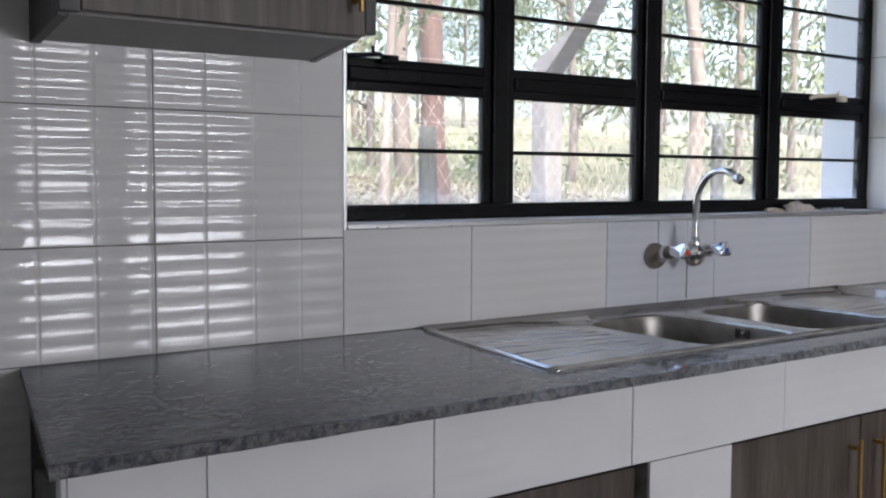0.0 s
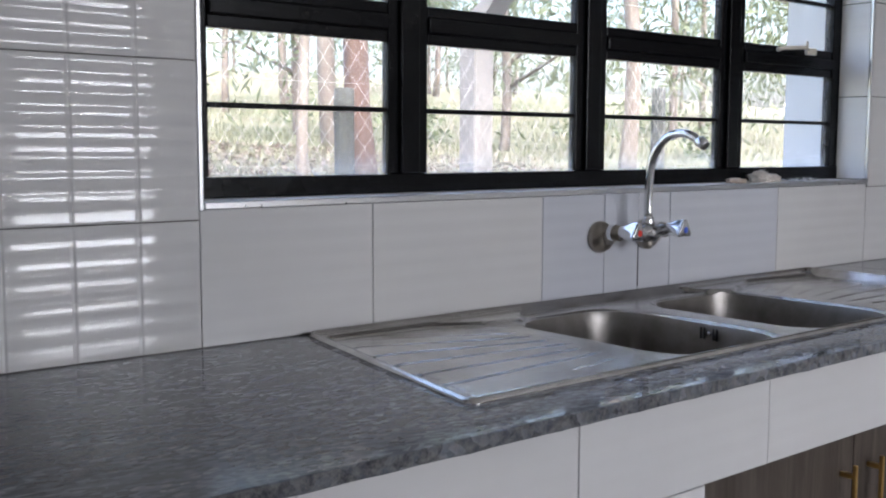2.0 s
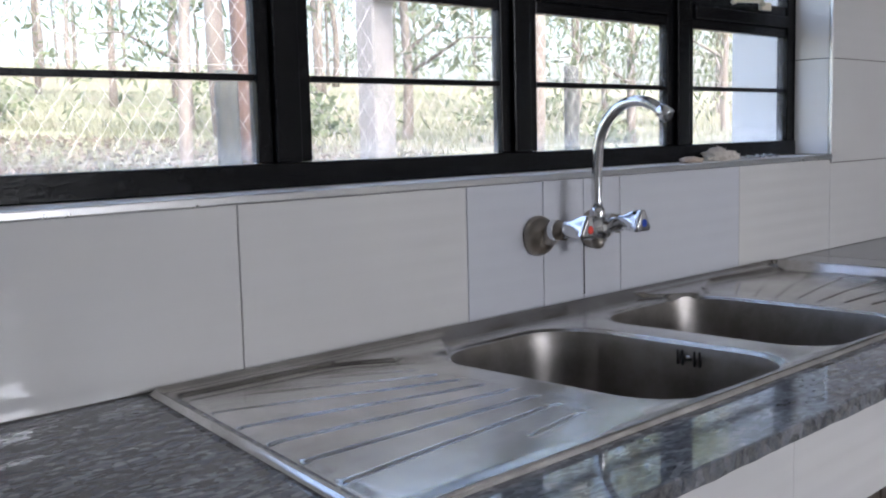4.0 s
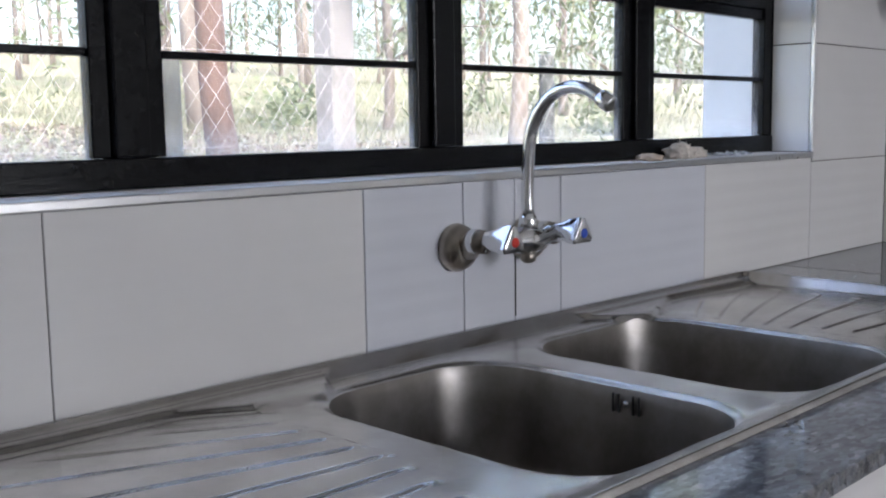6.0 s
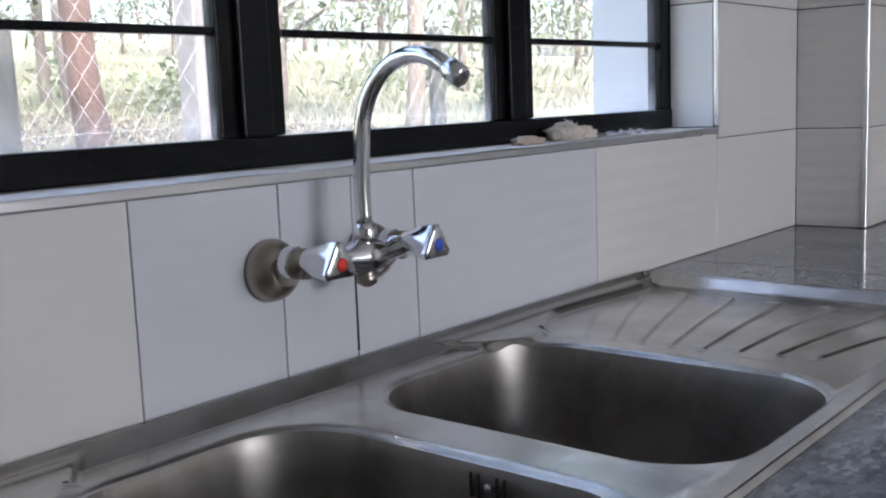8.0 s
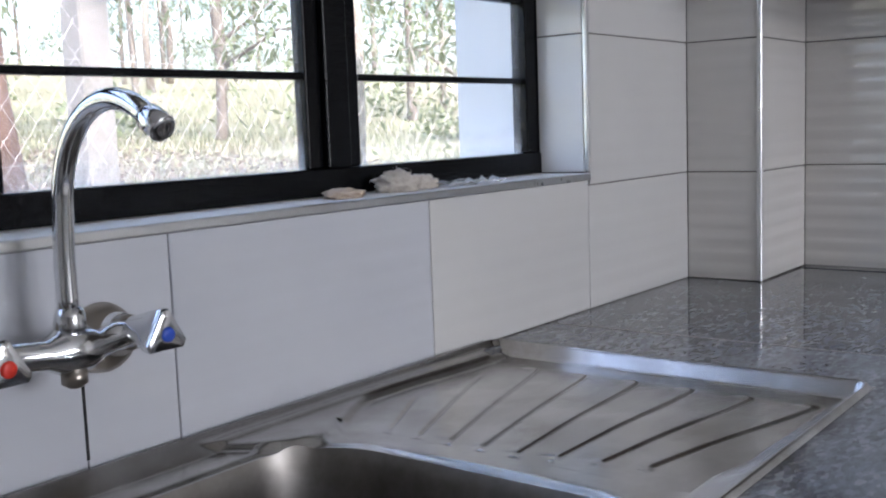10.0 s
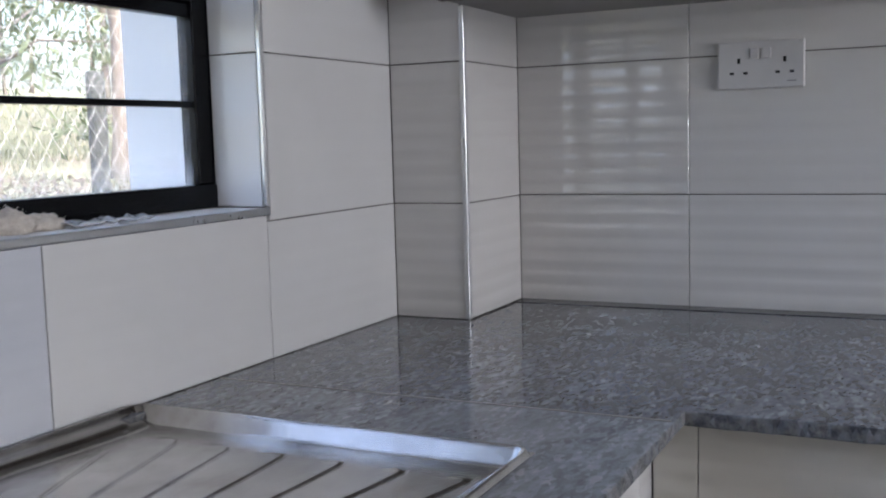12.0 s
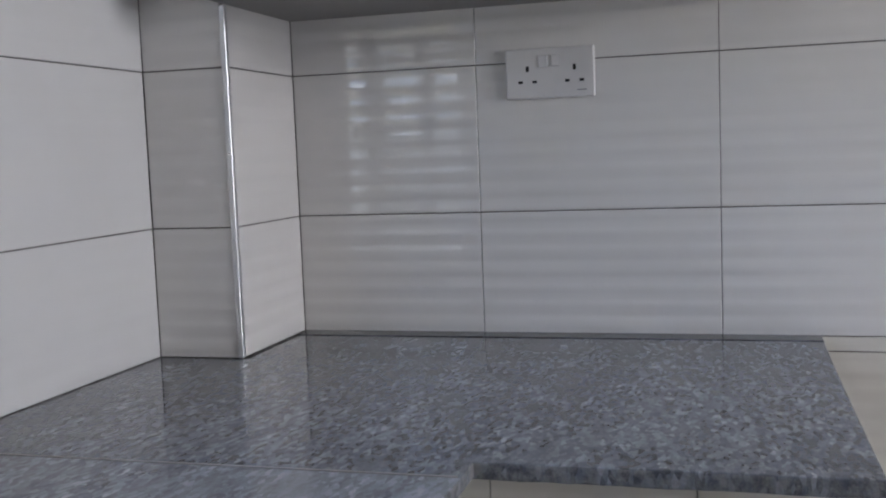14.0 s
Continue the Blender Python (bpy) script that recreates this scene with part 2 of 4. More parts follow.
def make_glass():
    m = Nodes("window_glass")
    t = m.tree
    tr = m.add("ShaderNodeBsdfTransparent", {"Color": (0.95, 0.97, 0.96, 1)})
    gl = m.add("ShaderNodeBsdfGlossy", {"Roughness": 0.02})
    lw = m.add("ShaderNodeLayerWeight", {"Blend": 0.5})
    fac = m.math("MULTIPLY_ADD", m.math("POWER", lw.outputs["Facing"], 4.0), 0.4, 0.03)
    mx = m.add("ShaderNodeMixShader", {0: fac, 1: tr.outputs[0], 2: gl.outputs[0]})
    # a film of dust, thicker along the foot of the panes; its overall veil also stands in for glare haze
    p = m.pos(kind="World")
    z = m.add("ShaderNodeSeparateXYZ", {"Vector": p}).outputs["Z"]
    foot = m.add("ShaderNodeMapRange", {"Value": m.math("ADD", z, m.math("MULTIPLY", m.noise(9, 5, 0.65, p), 0.05)), "From Min": 1.16, "From Max": 1.225, "To Min": 0.32, "To Max": 0.05}).outputs[0]
    dust = m.math("MULTIPLY", foot, m.math("MULTIPLY_ADD", m.noise(4, 6, 0.7, p), 1.0, 0.5))
    tl = m.add("ShaderNodeBsdfTranslucent", {"Color": (0.8, 0.79, 0.77, 1)})
    m2 = m.add("ShaderNodeMixShader", {0: dust, 1: mx.outputs[0], 2: tl.outputs[0]})
    t.links.new(m2.outputs[0], m.out.inputs["Surface"])
    return m.mat


GLASS = make_glass()


def make_film():
    m = Nodes("clear_plastic_film")
    tr = m.add("ShaderNodeBsdfTransparent", {"Color": (0.93, 0.93, 0.93, 1)})
    m.set(color=(0.7, 0.7, 0.7), rough=0.25)
    mx = m.add("ShaderNodeMixShader", {0: 0.5, 1: tr.outputs[0], 2: m.bsdf.outputs[0]})
    m.tree.links.new(mx.outputs[0], m.out.inputs["Surface"])
    return m.mat


FILM = make_film()


def make_rough(name, a, b, scale, bump, rough=0.9, stretch=(1, 1, 1), extra=None):
    m = Nodes(name)
    p = m.pos(stretch, "World")
    c = m.mix(m.ramp(m.noise(scale, 6, 0.68, p), [(0.32, grey(0)), (0.68, grey(1))]), a, b)
    if extra:
        c = m.mix(m.ramp(m.noise(scale * 0.3, 5, 0.7, p), [(0.5, grey(0)), (0.64, grey(0.85))]), c, extra)
    return m.set(color=c, rough=rough, normal=m.bump(m.noise(scale * 3, 4, 0.65, p), bump))


GROUND = make_rough("grassy_earth", (0.115, 0.13, 0.066), (0.16, 0.15, 0.098), 2.2, 0.04, extra=(0.155, 0.12, 0.092))
BARK = make_rough("eucalyptus_bark", (0.165, 0.138, 0.118), (0.11, 0.09, 0.077), 5, 0.02, stretch=(1, 1, 0.25), extra=(0.23, 0.205, 0.18))
BARK_RED = make_rough("reddish_bark", (0.125, 0.075, 0.058), (0.085, 0.052, 0.042), 5, 0.02, stretch=(1, 1, 0.3), extra=(0.15, 0.11, 0.095))
CONCRETE = make_rough("cast_concrete", (0.20, 0.192, 0.186), (0.15, 0.143, 0.138), 12, 0.003, extra=(0.22, 0.21, 0.203))
POSTWOOD = make_rough("weathered_post", (0.052, 0.055, 0.05), (0.03, 0.033, 0.03), 14, 0.006, stretch=(1, 1, 0.2))
WIRE = make_rough("weathered_wire", (0.56, 0.56, 0.555), (0.42, 0.415, 0.41), 30, 0.0002, 0.6)
SPONGE = make_rough("dry_fibre", (0.78, 0.73, 0.66), (0.60, 0.54, 0.47), 90, 0.003)
PALE = make_rough("pale_filler", (0.34, 0.34, 0.335), (0.22, 0.20, 0.18), 14, 0.0005)
STONE = make_rough("beige_lump", (0.60, 0.50, 0.40), (0.47, 0.38, 0.30), 60, 0.002)
FLOOR = make_rough("cement_floor", (0.50, 0.49, 0.475), (0.42, 0.41, 0.395), 5, 0.001, 0.5)


def make_leaf(name, a, b):
    m = Nodes(name)
    rnd = m.add("ShaderNodeNewGeometry").outputs["Random Per Island"]
    c = m.mix(rnd, a, b)
    m.set(color=c, rough=0.5)
    tl = m.add("ShaderNodeBsdfTranslucent", {"Color": c})
    mx = m.add("ShaderNodeMixShader", {0: 0.35, 1: m.bsdf.outputs[0], 2: tl.outputs[0]})
    m.tree.links.new(mx.outputs[0], m.out.inputs["Surface"])
    return m.mat


LEAF = make_leaf("eucalyptus_leaf", (0.075, 0.10, 0.05), (0.16, 0.185, 0.10))
BUSH = make_leaf("shrub_leaf", (0.11, 0.14, 0.075), (0.19, 0.22, 0.12))
GRASS = make_leaf("dry_grass_blade", (0.10, 0.12, 0.058), (0.17, 0.162, 0.10))
LITTER = make_leaf("fallen_leaf", (0.13, 0.095, 0.075), (0.21, 0.165, 0.14))


# ---- mesh helpers ----
def link_mesh(name, bm, material, parent=None, label="", smooth=False):
    me = bpy.data.meshes.new(name)
    bm.normal_update()
    bm.to_mesh(me)
    bm.free()
    for mt in (material if isinstance(material, (list, tuple)) else [material]):
        me.materials.append(mt)
    if smooth:
        me.polygons.foreach_set("use_smooth", [True] * len(me.polygons))
    ob = new(name, me)
    if parent is not None:
        ob.parent = parent
    if label:
        tagged(ob, label)
    return ob


def part(name, bm, material, parent, label="", smooth=False):
    return link_mesh(name, bm, material, parent, label, smooth)


def sharp_smooth(ob, angle=35):
    me = ob.data
    me.polygons.foreach_set("use_smooth", [True] * len(me.polygons))
    me.set_sharp_from_angle(angle=radians(angle))
    return ob


def thing(name, label, category, group="", kind="", at=(0, 0, 0)):
    ob = new(name)
    ob.location = at
    ob.empty_display_size = 0.05
    return tagged(ob, label, category, group, kind)


def box(x0, y0, z0, x1, y1, z1, bevel=0.0, seg=1, bm=None):
    b = bm or bmesh.new()
    m = Matrix.Translation(((x0 + x1) / 2, (y0 + y1) / 2, (z0 + z1) / 2)) @ Matrix.Diagonal((abs(x1 - x0), abs(y1 - y0), abs(z1 - z0), 1))
    r = bmesh.ops.create_cube(b, size=1, matrix=m)
    if bevel:
        es = list({e for v in r["verts"] for e in v.link_edges})
        bmesh.ops.bevel(b, geom=es, offset=bevel, segments=seg, affect="EDGES", profile=0.5)
    return b


def lathe(profile, axis_from, axis_to, seg=24, bm=None, caps=True):
    """A turned body: profile is (distance along the axis, radius)."""
    b = bm or bmesh.new()
    a, c = Vector(axis_from), Vector(axis_to)
    rot = (c - a).to_track_quat("Z", "Y").to_matrix()
    rings = []
    for d, r in profile:
        rings.append([b.verts.new(a + rot @ Vector((r * math.cos(2 * math.pi * i / seg), r * math.sin(2 * math.pi * i / seg), d))) for i in range(seg)])
    for r0, r1 in zip(rings, rings[1:]):
        for i in range(seg):
            b.faces.new((r0[i], r0[(i + 1) % seg], r1[(i + 1) % seg], r1[i]))
    if caps:
        b.faces.new(rings[0][::-1])
        b.faces.new(rings[-1])
    return b


def tube(points, radii, seg=16, bm=None):
    b = bm or bmesh.new()
    pts = [Vector(p) for p in points]
    rings = []
    for i, p in enumerate(pts):
        d = (pts[min(i + 1, len(pts) - 1)] - pts[max(i - 1, 0)]).normalized()
        q = d.to_track_quat("Z", "Y").to_matrix()
        if i:
            u = (last - d * last.dot(d)).normalized()
        else:
            u = q @ Vector((1, 0, 0))
        last = u
        v = d.cross(u)
        r = radii[i] if isinstance(radii, (list, tuple)) else radii
        rings.append([b.verts.new(p + u * r * math.cos(2 * math.pi * k / seg) + v * r * math.sin(2 * math.pi * k / seg)) for k in range(seg)])
    for r0, r1 in zip(rings, rings[1:]):
        for i in range(seg):
            b.faces.new((r0[i], r0[(i + 1) % seg], r1[(i + 1) % seg], r1[i]))
    b.faces.new(rings[0][::-1])
    b.faces.new(rings[-1])
    return b


def structure(name, bm, material, label, category):
    return tagged(link_mesh(name, bm, material), label, category, kind="structure")


# ---- the room's shell ----
YW, XE = 1.76, 3.445            # tiled faces of the window wall and the end wall
Z0 = 0.90                       # worktop
WX0, WX1, WZ0, WZ1 = 0.875, 2.818, 1.121, 2.10   # window opening
BED = 0.005                     # tiles stand this far before the bedding
XW, YB, ZC = -2.3, -2.6, 2.75   # far walls and ceiling

b = bmesh.new()
yw = YW + BED
box(XW - 0.2, yw, -0.1, WX0 - 0.004, 2.0, ZC, bm=b)
box(WX1 + 0.004, yw, -0.1, 3.9, 2.0, ZC, bm=b)
box(WX0 - 0.004, yw, -0.1, WX1 + 0.004, 2.0, WZ0 - 0.006, bm=b)
box(WX0 - 0.004, yw, WZ1, WX1 + 0.004, 2.0, ZC, bm=b)
wall_n = structure("wall_north", b, [GROUT], "window wall clad in glossy white rippled tiles", "wall")
b = bmesh.new()
box(XW - 0.2, 2.0, -0.1, WX0 - 0.001, 2.015, ZC, bm=b)
box(WX1 + 0.02, 2.0, -0.1, 3.9, 2.015, ZC, bm=b)
box(WX1 - 0.0, 1.885, WZ0 - 0.02, WX1 + 0.02, 2.015, WZ1, bm=b)
box(WX0 - 0.001, 1.885, WZ0 - 0.02, WX0 + 0.0, 2.015, WZ1, bm=b)
structure("trim", b, OUTER, "white rendered outer jamb beside the window", "wall trim")

b = bmesh.new()
box(XE + BED, YB - 0.2, -0.1, XE + 0.2, yw, ZC, bm=b)
wall_e = structure("wall_east", b, GROUT, "end wall clad in glossy white rippled tiles", "wall")
b = bmesh.new()
box(3.2 + BED, 1.618 + BED, Z0 - 0.2, XE + BED, yw, ZC, bm=b)
pilaster = structure("pillar", b, GROUT, "tiled corner pillar with a metal edge strip", "pillar")

b = box(XW - 0.2, YB - 0.2, -0.1, XW, yw, ZC)
structure("wall_west", b, PLASTER, "plain white painted plaster wall", "wall")
BX0, BX1, BZ0, BZ1 = 1.25, 3.40, 1.18, 2.05
b = bmesh.new()
box(XW, YB - 0.2, -0.1, BX0, YB, ZC, bm=b)
box(BX1, YB - 0.2, -0.1, XE + BED, YB, ZC, bm=b)
box(BX0, YB - 0.2, -0.1, BX1, YB, BZ0, bm=b)
box(BX0, YB - 0.2, BZ1, BX1, YB, ZC, bm=b)
structure("wall_south", b, PLASTER, "plain white painted wall with a window", "wall")
structure("floor", box(XW, YB, -0.1, XE + BED, yw, 0.0), FLOOR, "smooth pale grey cement floor", "floor")
structure("ceiling", box(XW - 0.2, YB - 0.2, ZC, 3.9, 2.4, ZC + 0.15), CEIL, "plain white painted ceiling", "ceiling")

# sill
b = bmesh.new()
box(WX0, YW + 0.004, WZ0 - 0.02, WX1, 1.885, WZ0 + 0.0015, 0.001, 1, bm=b)
box(WX0, 1.885, WZ0 - 0.03, WX1, 2.06, WZ0 + 0.0, 0.002, 1, bm=b)
structure("window_sill", b, SILL, "pale cement window sill, dusty", "window sill")


# ---- windows ----
def bar(parent, name, x0, x1, z0, z1, y0, y1, bevel=0.002):
    return part(name, box(x0, y0, z0, x1, y1, z1, bevel, 2), BLACK, parent)


def steel_window(name, label, x0, x1, z0, ys, posts, rows_low, z_tr0, z_tr1, rows_up, z1, inward=-1):
    """A black steel casement window: outer frame, posts, a transom, sash rails, thin glazing bars and panes."""
    w = thing(name, label, "window", kind="structure", at=(x0, ys, z0))
    made = []

    def put(nm, a0, a1, c0, c1, d0, d1, bev=0.002):
        y0, y1 = sorted((ys + inward * d0, ys + inward * d1))
        made.append(bar(w, nm, a0, a1, c0, c1, y0, y1, bev))

    put("frame_rail", x0, x1, z0, z0 + 0.0345, -0.014, 0.019)
    put("frame_rail", x0, x1, z1 - 0.03, z1, -0.014, 0.012)
    cols, left = [], x0
    for a, c in posts:
        cols.append((left, a))
        left = c
    cols.append((left, x1))
    for a, c in posts:
        mid = (a + c) / 2
        put("mullion", mid - 0.022, mid + 0.022, z0 + 0.0345, z1 - 0.03, -0.016, 0.02, 0.003)
        put("sash_stile", a + 0.001, mid - 0.0225, z0 + 0.035, z1 - 0.0305, -0.01, 0.011)
        put("sash_stile", mid + 0.0225, c - 0.001, z0 + 0.035, z1 - 0.0305, -0.01, 0.011)
    put("frame_stile", x0 - 0.004, x0 + 0.056, z0 + 0.035, z1 - 0.0305, -0.014, 0.008)
    put("frame_stile", x1 - 0.047, x1 + 0.004, z0 + 0.035, z1 - 0.0305, -0.014, 0.014)
    ztm = (z_tr0 + z_tr1) / 2
    edges = [z0 + 0.0345] + rows_low + [z_tr0, z_tr1] + rows_up + [z1 - 0.03]
    for i, (a, c) in enumerate(cols):
        a2 = a + (0.056 if i == 0 else 0.0)
        c2 = c - (0.047 if i == len(cols) - 1 else 0.0)
        put("transom", a2 + 0.0005, c2 - 0.0005, ztm - 0.014, ztm + 0.014, -0.015, 0.017, 0.003)
        put("sash_rail", a2 + 0.0005, c2 - 0.0005, z_tr0, ztm - 0.0145, -0.01, 0.010)
        put("sash_rail", a2 + 0.0005, c2 - 0.0005, ztm + 0.0145, z_tr1, -0.01, 0.010)
        for zb in rows_low + rows_up:
            put("glazing_bar", a2 + 0.0005, c2 - 0.0005, zb - 0.0045, zb + 0.0045, -0.008, 0.009, 0.0015)
        for lo, hi in zip(edges, edges[1:]):
            if (lo, hi) == (z_tr0, z_tr1):
                continue
            p = part("pane", box(a2 - 0.004, ys - 0.0035, lo - 0.002, c2 + 0.004, ys - 0.0005, hi + 0.002), GLASS, w, "clear window glass")
            p.visible_shadow = False
            made.append(p)
    for o in made:
        o.matrix_parent_inverse = Matrix.Translation((-x0, -ys, -z0))
    return w


win = steel_window("window_1", "black painted steel casement window with clear panes", WX0 + 0.004, WX1 + 0.018 - 0.004, WZ0 + 0.002, 1.866,
                   [(1.291, 1.383), (1.783, 1.878), (2.283, 2.382)], [1.274], 1.397, 1.467, [1.588, 1.708, 1.828, 1.948], WZ1 - 0.001)
win2 = steel_window("window_2", "black painted steel casement window in the back wall", BX0 + 0.004, BX1 - 0.004, BZ0 + 0.001, YB - 0.08,
                    [(1.755, 1.955), (2.71, 3.06)], [1.36], 1.50, 1.56, [1.72, 1.88], BZ1 - 0.001, 1)


def casement_stay(name, label, x, z, mat, flip, reach=1.0):
    """A peg stay: a slim holed arm with a bent tip, on a bracket with a peg."""
    s = thing(name, label, "window stay", "casement stays", at=(x, 1.845, z))
    y = 1.845
    f = flip
    o = [part("arm", tube([(x, y, z), (x + f * 0.04 * reach, y - 0.02, z + 0.003), (x + f * 0.13 * reach, y - 0.045, z - 0.008), (x + f * 0.15 * reach, y - 0.05, z - 0.014)], [0.0045, 0.005, 0.005, 0.0055], 8), mat, s, smooth=True),
         part("bracket", box(x - 0.022, y - 0.006, z - 0.012, x + 0.022, y + 0.004, z + 0.006, 0.002, 2), mat, s),
         part("peg", lathe([(0, 0.0035), (0.016, 0.0035), (0.019, 0.002)], (x + f * 0.055, y - 0.024, z), (x + f * 0.055, y - 0.024, z + 0.02), 8), mat, s, smooth=True)]
    for k in o:
        k.matrix_parent_inverse = Matrix.Translation((-x, -y, -z))
    return s


casement_stay("casement_stay", "cream enamelled stay on the black transom", 2.66, 1.462, CREAM, -1, 1.5)
casement_stay("casement_stay", "black metal peg stay on the black transom", 1.03, 1.468, BLACK, -1)

# metal edge strips
for nm, args in (("trim", (WX0 - 0.008, YW - 0.003, WZ0 - 0.012, WX0 + 0.001, YW + 0.006, WZ1)),
                 ("trim", (WX1 - 0.001, YW - 0.003, WZ0 + 0.004, WX1 + 0.007, YW + 0.006, WZ1)),
                 ("trim", (WX0 + 0.001, YW - 0.004, WZ0 - 0.010, WX1 + 0.006, YW + 0.0035, WZ0 + 0.002)),
                 ("trim", (3.2 - 0.003, 1.618 - 0.003, Z0 + 0.0005, 3.2 + 0.007, 1.618 + 0.007, 1.437))):
    structure(nm, box(*args, 0.0025, 3), ALU, "aluminium edge strip on the tile corner", "edge strip")


# ---- worktop ----
def slab(name, xs, ys, skip, z0, z1, label, shape=None, top=None):
    """A stone slab over a grid of cells, with sawn, chipped edges."""
    bm = bmesh.new()
    grid = [[bm.verts.new((*(shape(x, y) if shape else (x, y)), z1)) for y in ys] for x in xs]
    for i in range(len(xs) - 1):
        for j in range(len(ys) - 1):
            if not skip((xs[i] + xs[i + 1]) / 2, (ys[j] + ys[j + 1]) / 2):
                bm.faces.new((grid[i][j], grid[i + 1][j], grid[i + 1][j + 1], grid[i][j + 1]))
    bmesh.ops.delete(bm, geom=[v for v in bm.verts if not v.link_faces], context="VERTS")
    r = bmesh.ops.extrude_face_region(bm, geom=bm.faces[:])
    low = [v for v in r["geom"] if isinstance(v, bmesh.types.BMVert)]
    for v in low:
        v.co.z = z0
    bm.normal_update()
    bmesh.ops.recalc_face_normals(bm, faces=bm.faces)
    rim = [e for e in bm.edges if e.calc_face_angle(0) > 0.8 and abs(e.verts[0].co.z - e.verts[1].co.z) < 1e-4]
    bmesh.ops.bevel(bm, geom=rim, offset=0.003, segments=2, affect="EDGES", profile=0.5)
    bm.normal_update()
    for f in bm.faces:
        f.material_index = 0 if abs(f.normal.z) > 0.9 else 1
    for v in bm.verts:
        if any(f.material_index == 1 for f in v.link_faces):
            k = noise.noise(v.co * 70) * 0.0024 + noise.noise(v.co * 23) * 0.0016
            n = v.normal
            v.co += Vector((n.x, n.y, 0)) * k
            if v.co.z < z1 - 0.005:
                v.co.z += k
    rim_bm = bm.copy()
    bmesh.ops.delete(bm, geom=[f for f in bm.faces if f.material_index == 1], context="FACES")
    bmesh.ops.delete(rim_bm, geom=[f for f in rim_bm.faces if f.material_index == 0], context="FACES")
    for f in rim_bm.faces:
        f.material_index = 0
    body = tagged(link_mesh(name, bm, top or GRANITE), label, "worktop")
    part("sawn_edge", rim_bm, GRANITE_EDGE, body, "rough sawn granite edge")
    return body


def steps(a, c, n):
    return [a + (c - a) * i / n for i in range(n + 1)]


CY0 = 1.138       # worktop front edge
LX = 2.692        # joint between the two slabs
xs = [0.185] + steps(0.2, 1.03, 44) + steps(1.03, 2.518, 78)[1:] + steps(2.518, LX - 0.0015, 10)[1:]
ys = [CY0, 1.255, 1.732, YW - 0.0005]


def skew(x, y):
    if x < 0.4:
        left = 0.135 + (y - CY0) * 0.19
        return (left + (x - 0.185) * (0.4 - left) / 0.215, y)
    # the cut-out follows the sink's slanted end
    near = max(0.0, 1 - abs(x - 1.03) / 0.33)
    return (x + 0.18 * (y - 1.495) * near, y)


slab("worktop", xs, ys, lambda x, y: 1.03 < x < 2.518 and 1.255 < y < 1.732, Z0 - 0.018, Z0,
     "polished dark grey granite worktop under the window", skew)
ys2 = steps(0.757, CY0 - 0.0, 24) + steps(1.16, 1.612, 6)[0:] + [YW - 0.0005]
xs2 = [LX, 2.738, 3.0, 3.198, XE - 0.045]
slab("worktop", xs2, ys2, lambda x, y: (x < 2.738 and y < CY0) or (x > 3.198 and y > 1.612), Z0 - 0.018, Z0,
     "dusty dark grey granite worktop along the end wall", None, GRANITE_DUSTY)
b = box(LX - 0.0025, CY0 + 0.004, Z0 - 0.012, LX + 0.0015, YW - 0.001, Z0 + 0.0003)
tagged(link_mesh("joint_filler", b, PALE), "pale filler in the joint between granite slabs", "joint")
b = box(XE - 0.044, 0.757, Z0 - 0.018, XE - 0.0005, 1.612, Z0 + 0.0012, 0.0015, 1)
tagged(link_mesh("worktop_strip", b, GRANITE_STRIP), "dark polished granite strip along the end wall", "worktop")

# ---- base units ----
def bar_handle(x, y0, z0, z1, parent, axis="y"):
    """A slim brass bar handle on two posts, standing off the door."""
    bm = bmesh.new()
    if axis == "y":
        box(x - 0.0035, y0 - 0.030, z0, x + 0.0035, y0 - 0.022, z1, 0.002, 2, bm=bm)
        for z in (z0 + 0.02, z1 - 0.02):
            box(x - 0.004, y0 - 0.023, z - 0.004, x + 0.004, y0, z + 0.004, bm=bm)
    else:
        box(x, y0 - 0.005, z0, x + 0.008, y0 + 0.005, z1, 0.002, 2, bm=bm)
    return part("handle", bm, BRASS, parent, "slim brass bar handle")


def base_unit(label, x0, x1, z1, doors, handles):
    u = thing("base_cabinet", label, "cabinet", "base cabinets under the worktop", at=((x0 + x1) / 2, 1.5, 0.0))
    bm = bmesh.new()
    box(x0, 1.245, 0.0, x0 + 0.018, 1.74, z1, bm=bm)
    box(x1 - 0.018, 1.245, 0.0, x1, 1.74, z1, bm=bm)
    box(x0 + 0.018, 1.245, 0.08, x1 - 0.018, 1.74, 0.098, bm=bm)
    box(x0 + 0.018, 1.72, 0.098, x1 - 0.018, 1.738, z1, bm=bm)
    part("carcass", bm, BOARD, u)
    w = (x1 - x0) / doors
    for i in range(doors):
        d = part("door", box(x0 + i * w + 0.002, 1.222, 0.09, x0 + (i + 1) * w - 0.002, 1.241, z1 - 0.012, 0.0015, 2), WOOD, u, "grey-brown woodgrain door")
        if handles[i] is not None:
            bar_handle(handles[i], 1.222, 0.49, 0.675, d)
    return u


base_unit("grey-brown woodgrain base cabinet beside a tiled pier", 0.735, 1.142, 0.728, 1, [None])
base_unit("grey-brown woodgrain base cabinet with two doors and brass handles", 1.364, 2.28, 0.728, 2, [1.783, 1.872])
base_unit("grey-brown woodgrain base cabinet near the inner corner", 2.282, 2.76, 0.728, 1, [None])

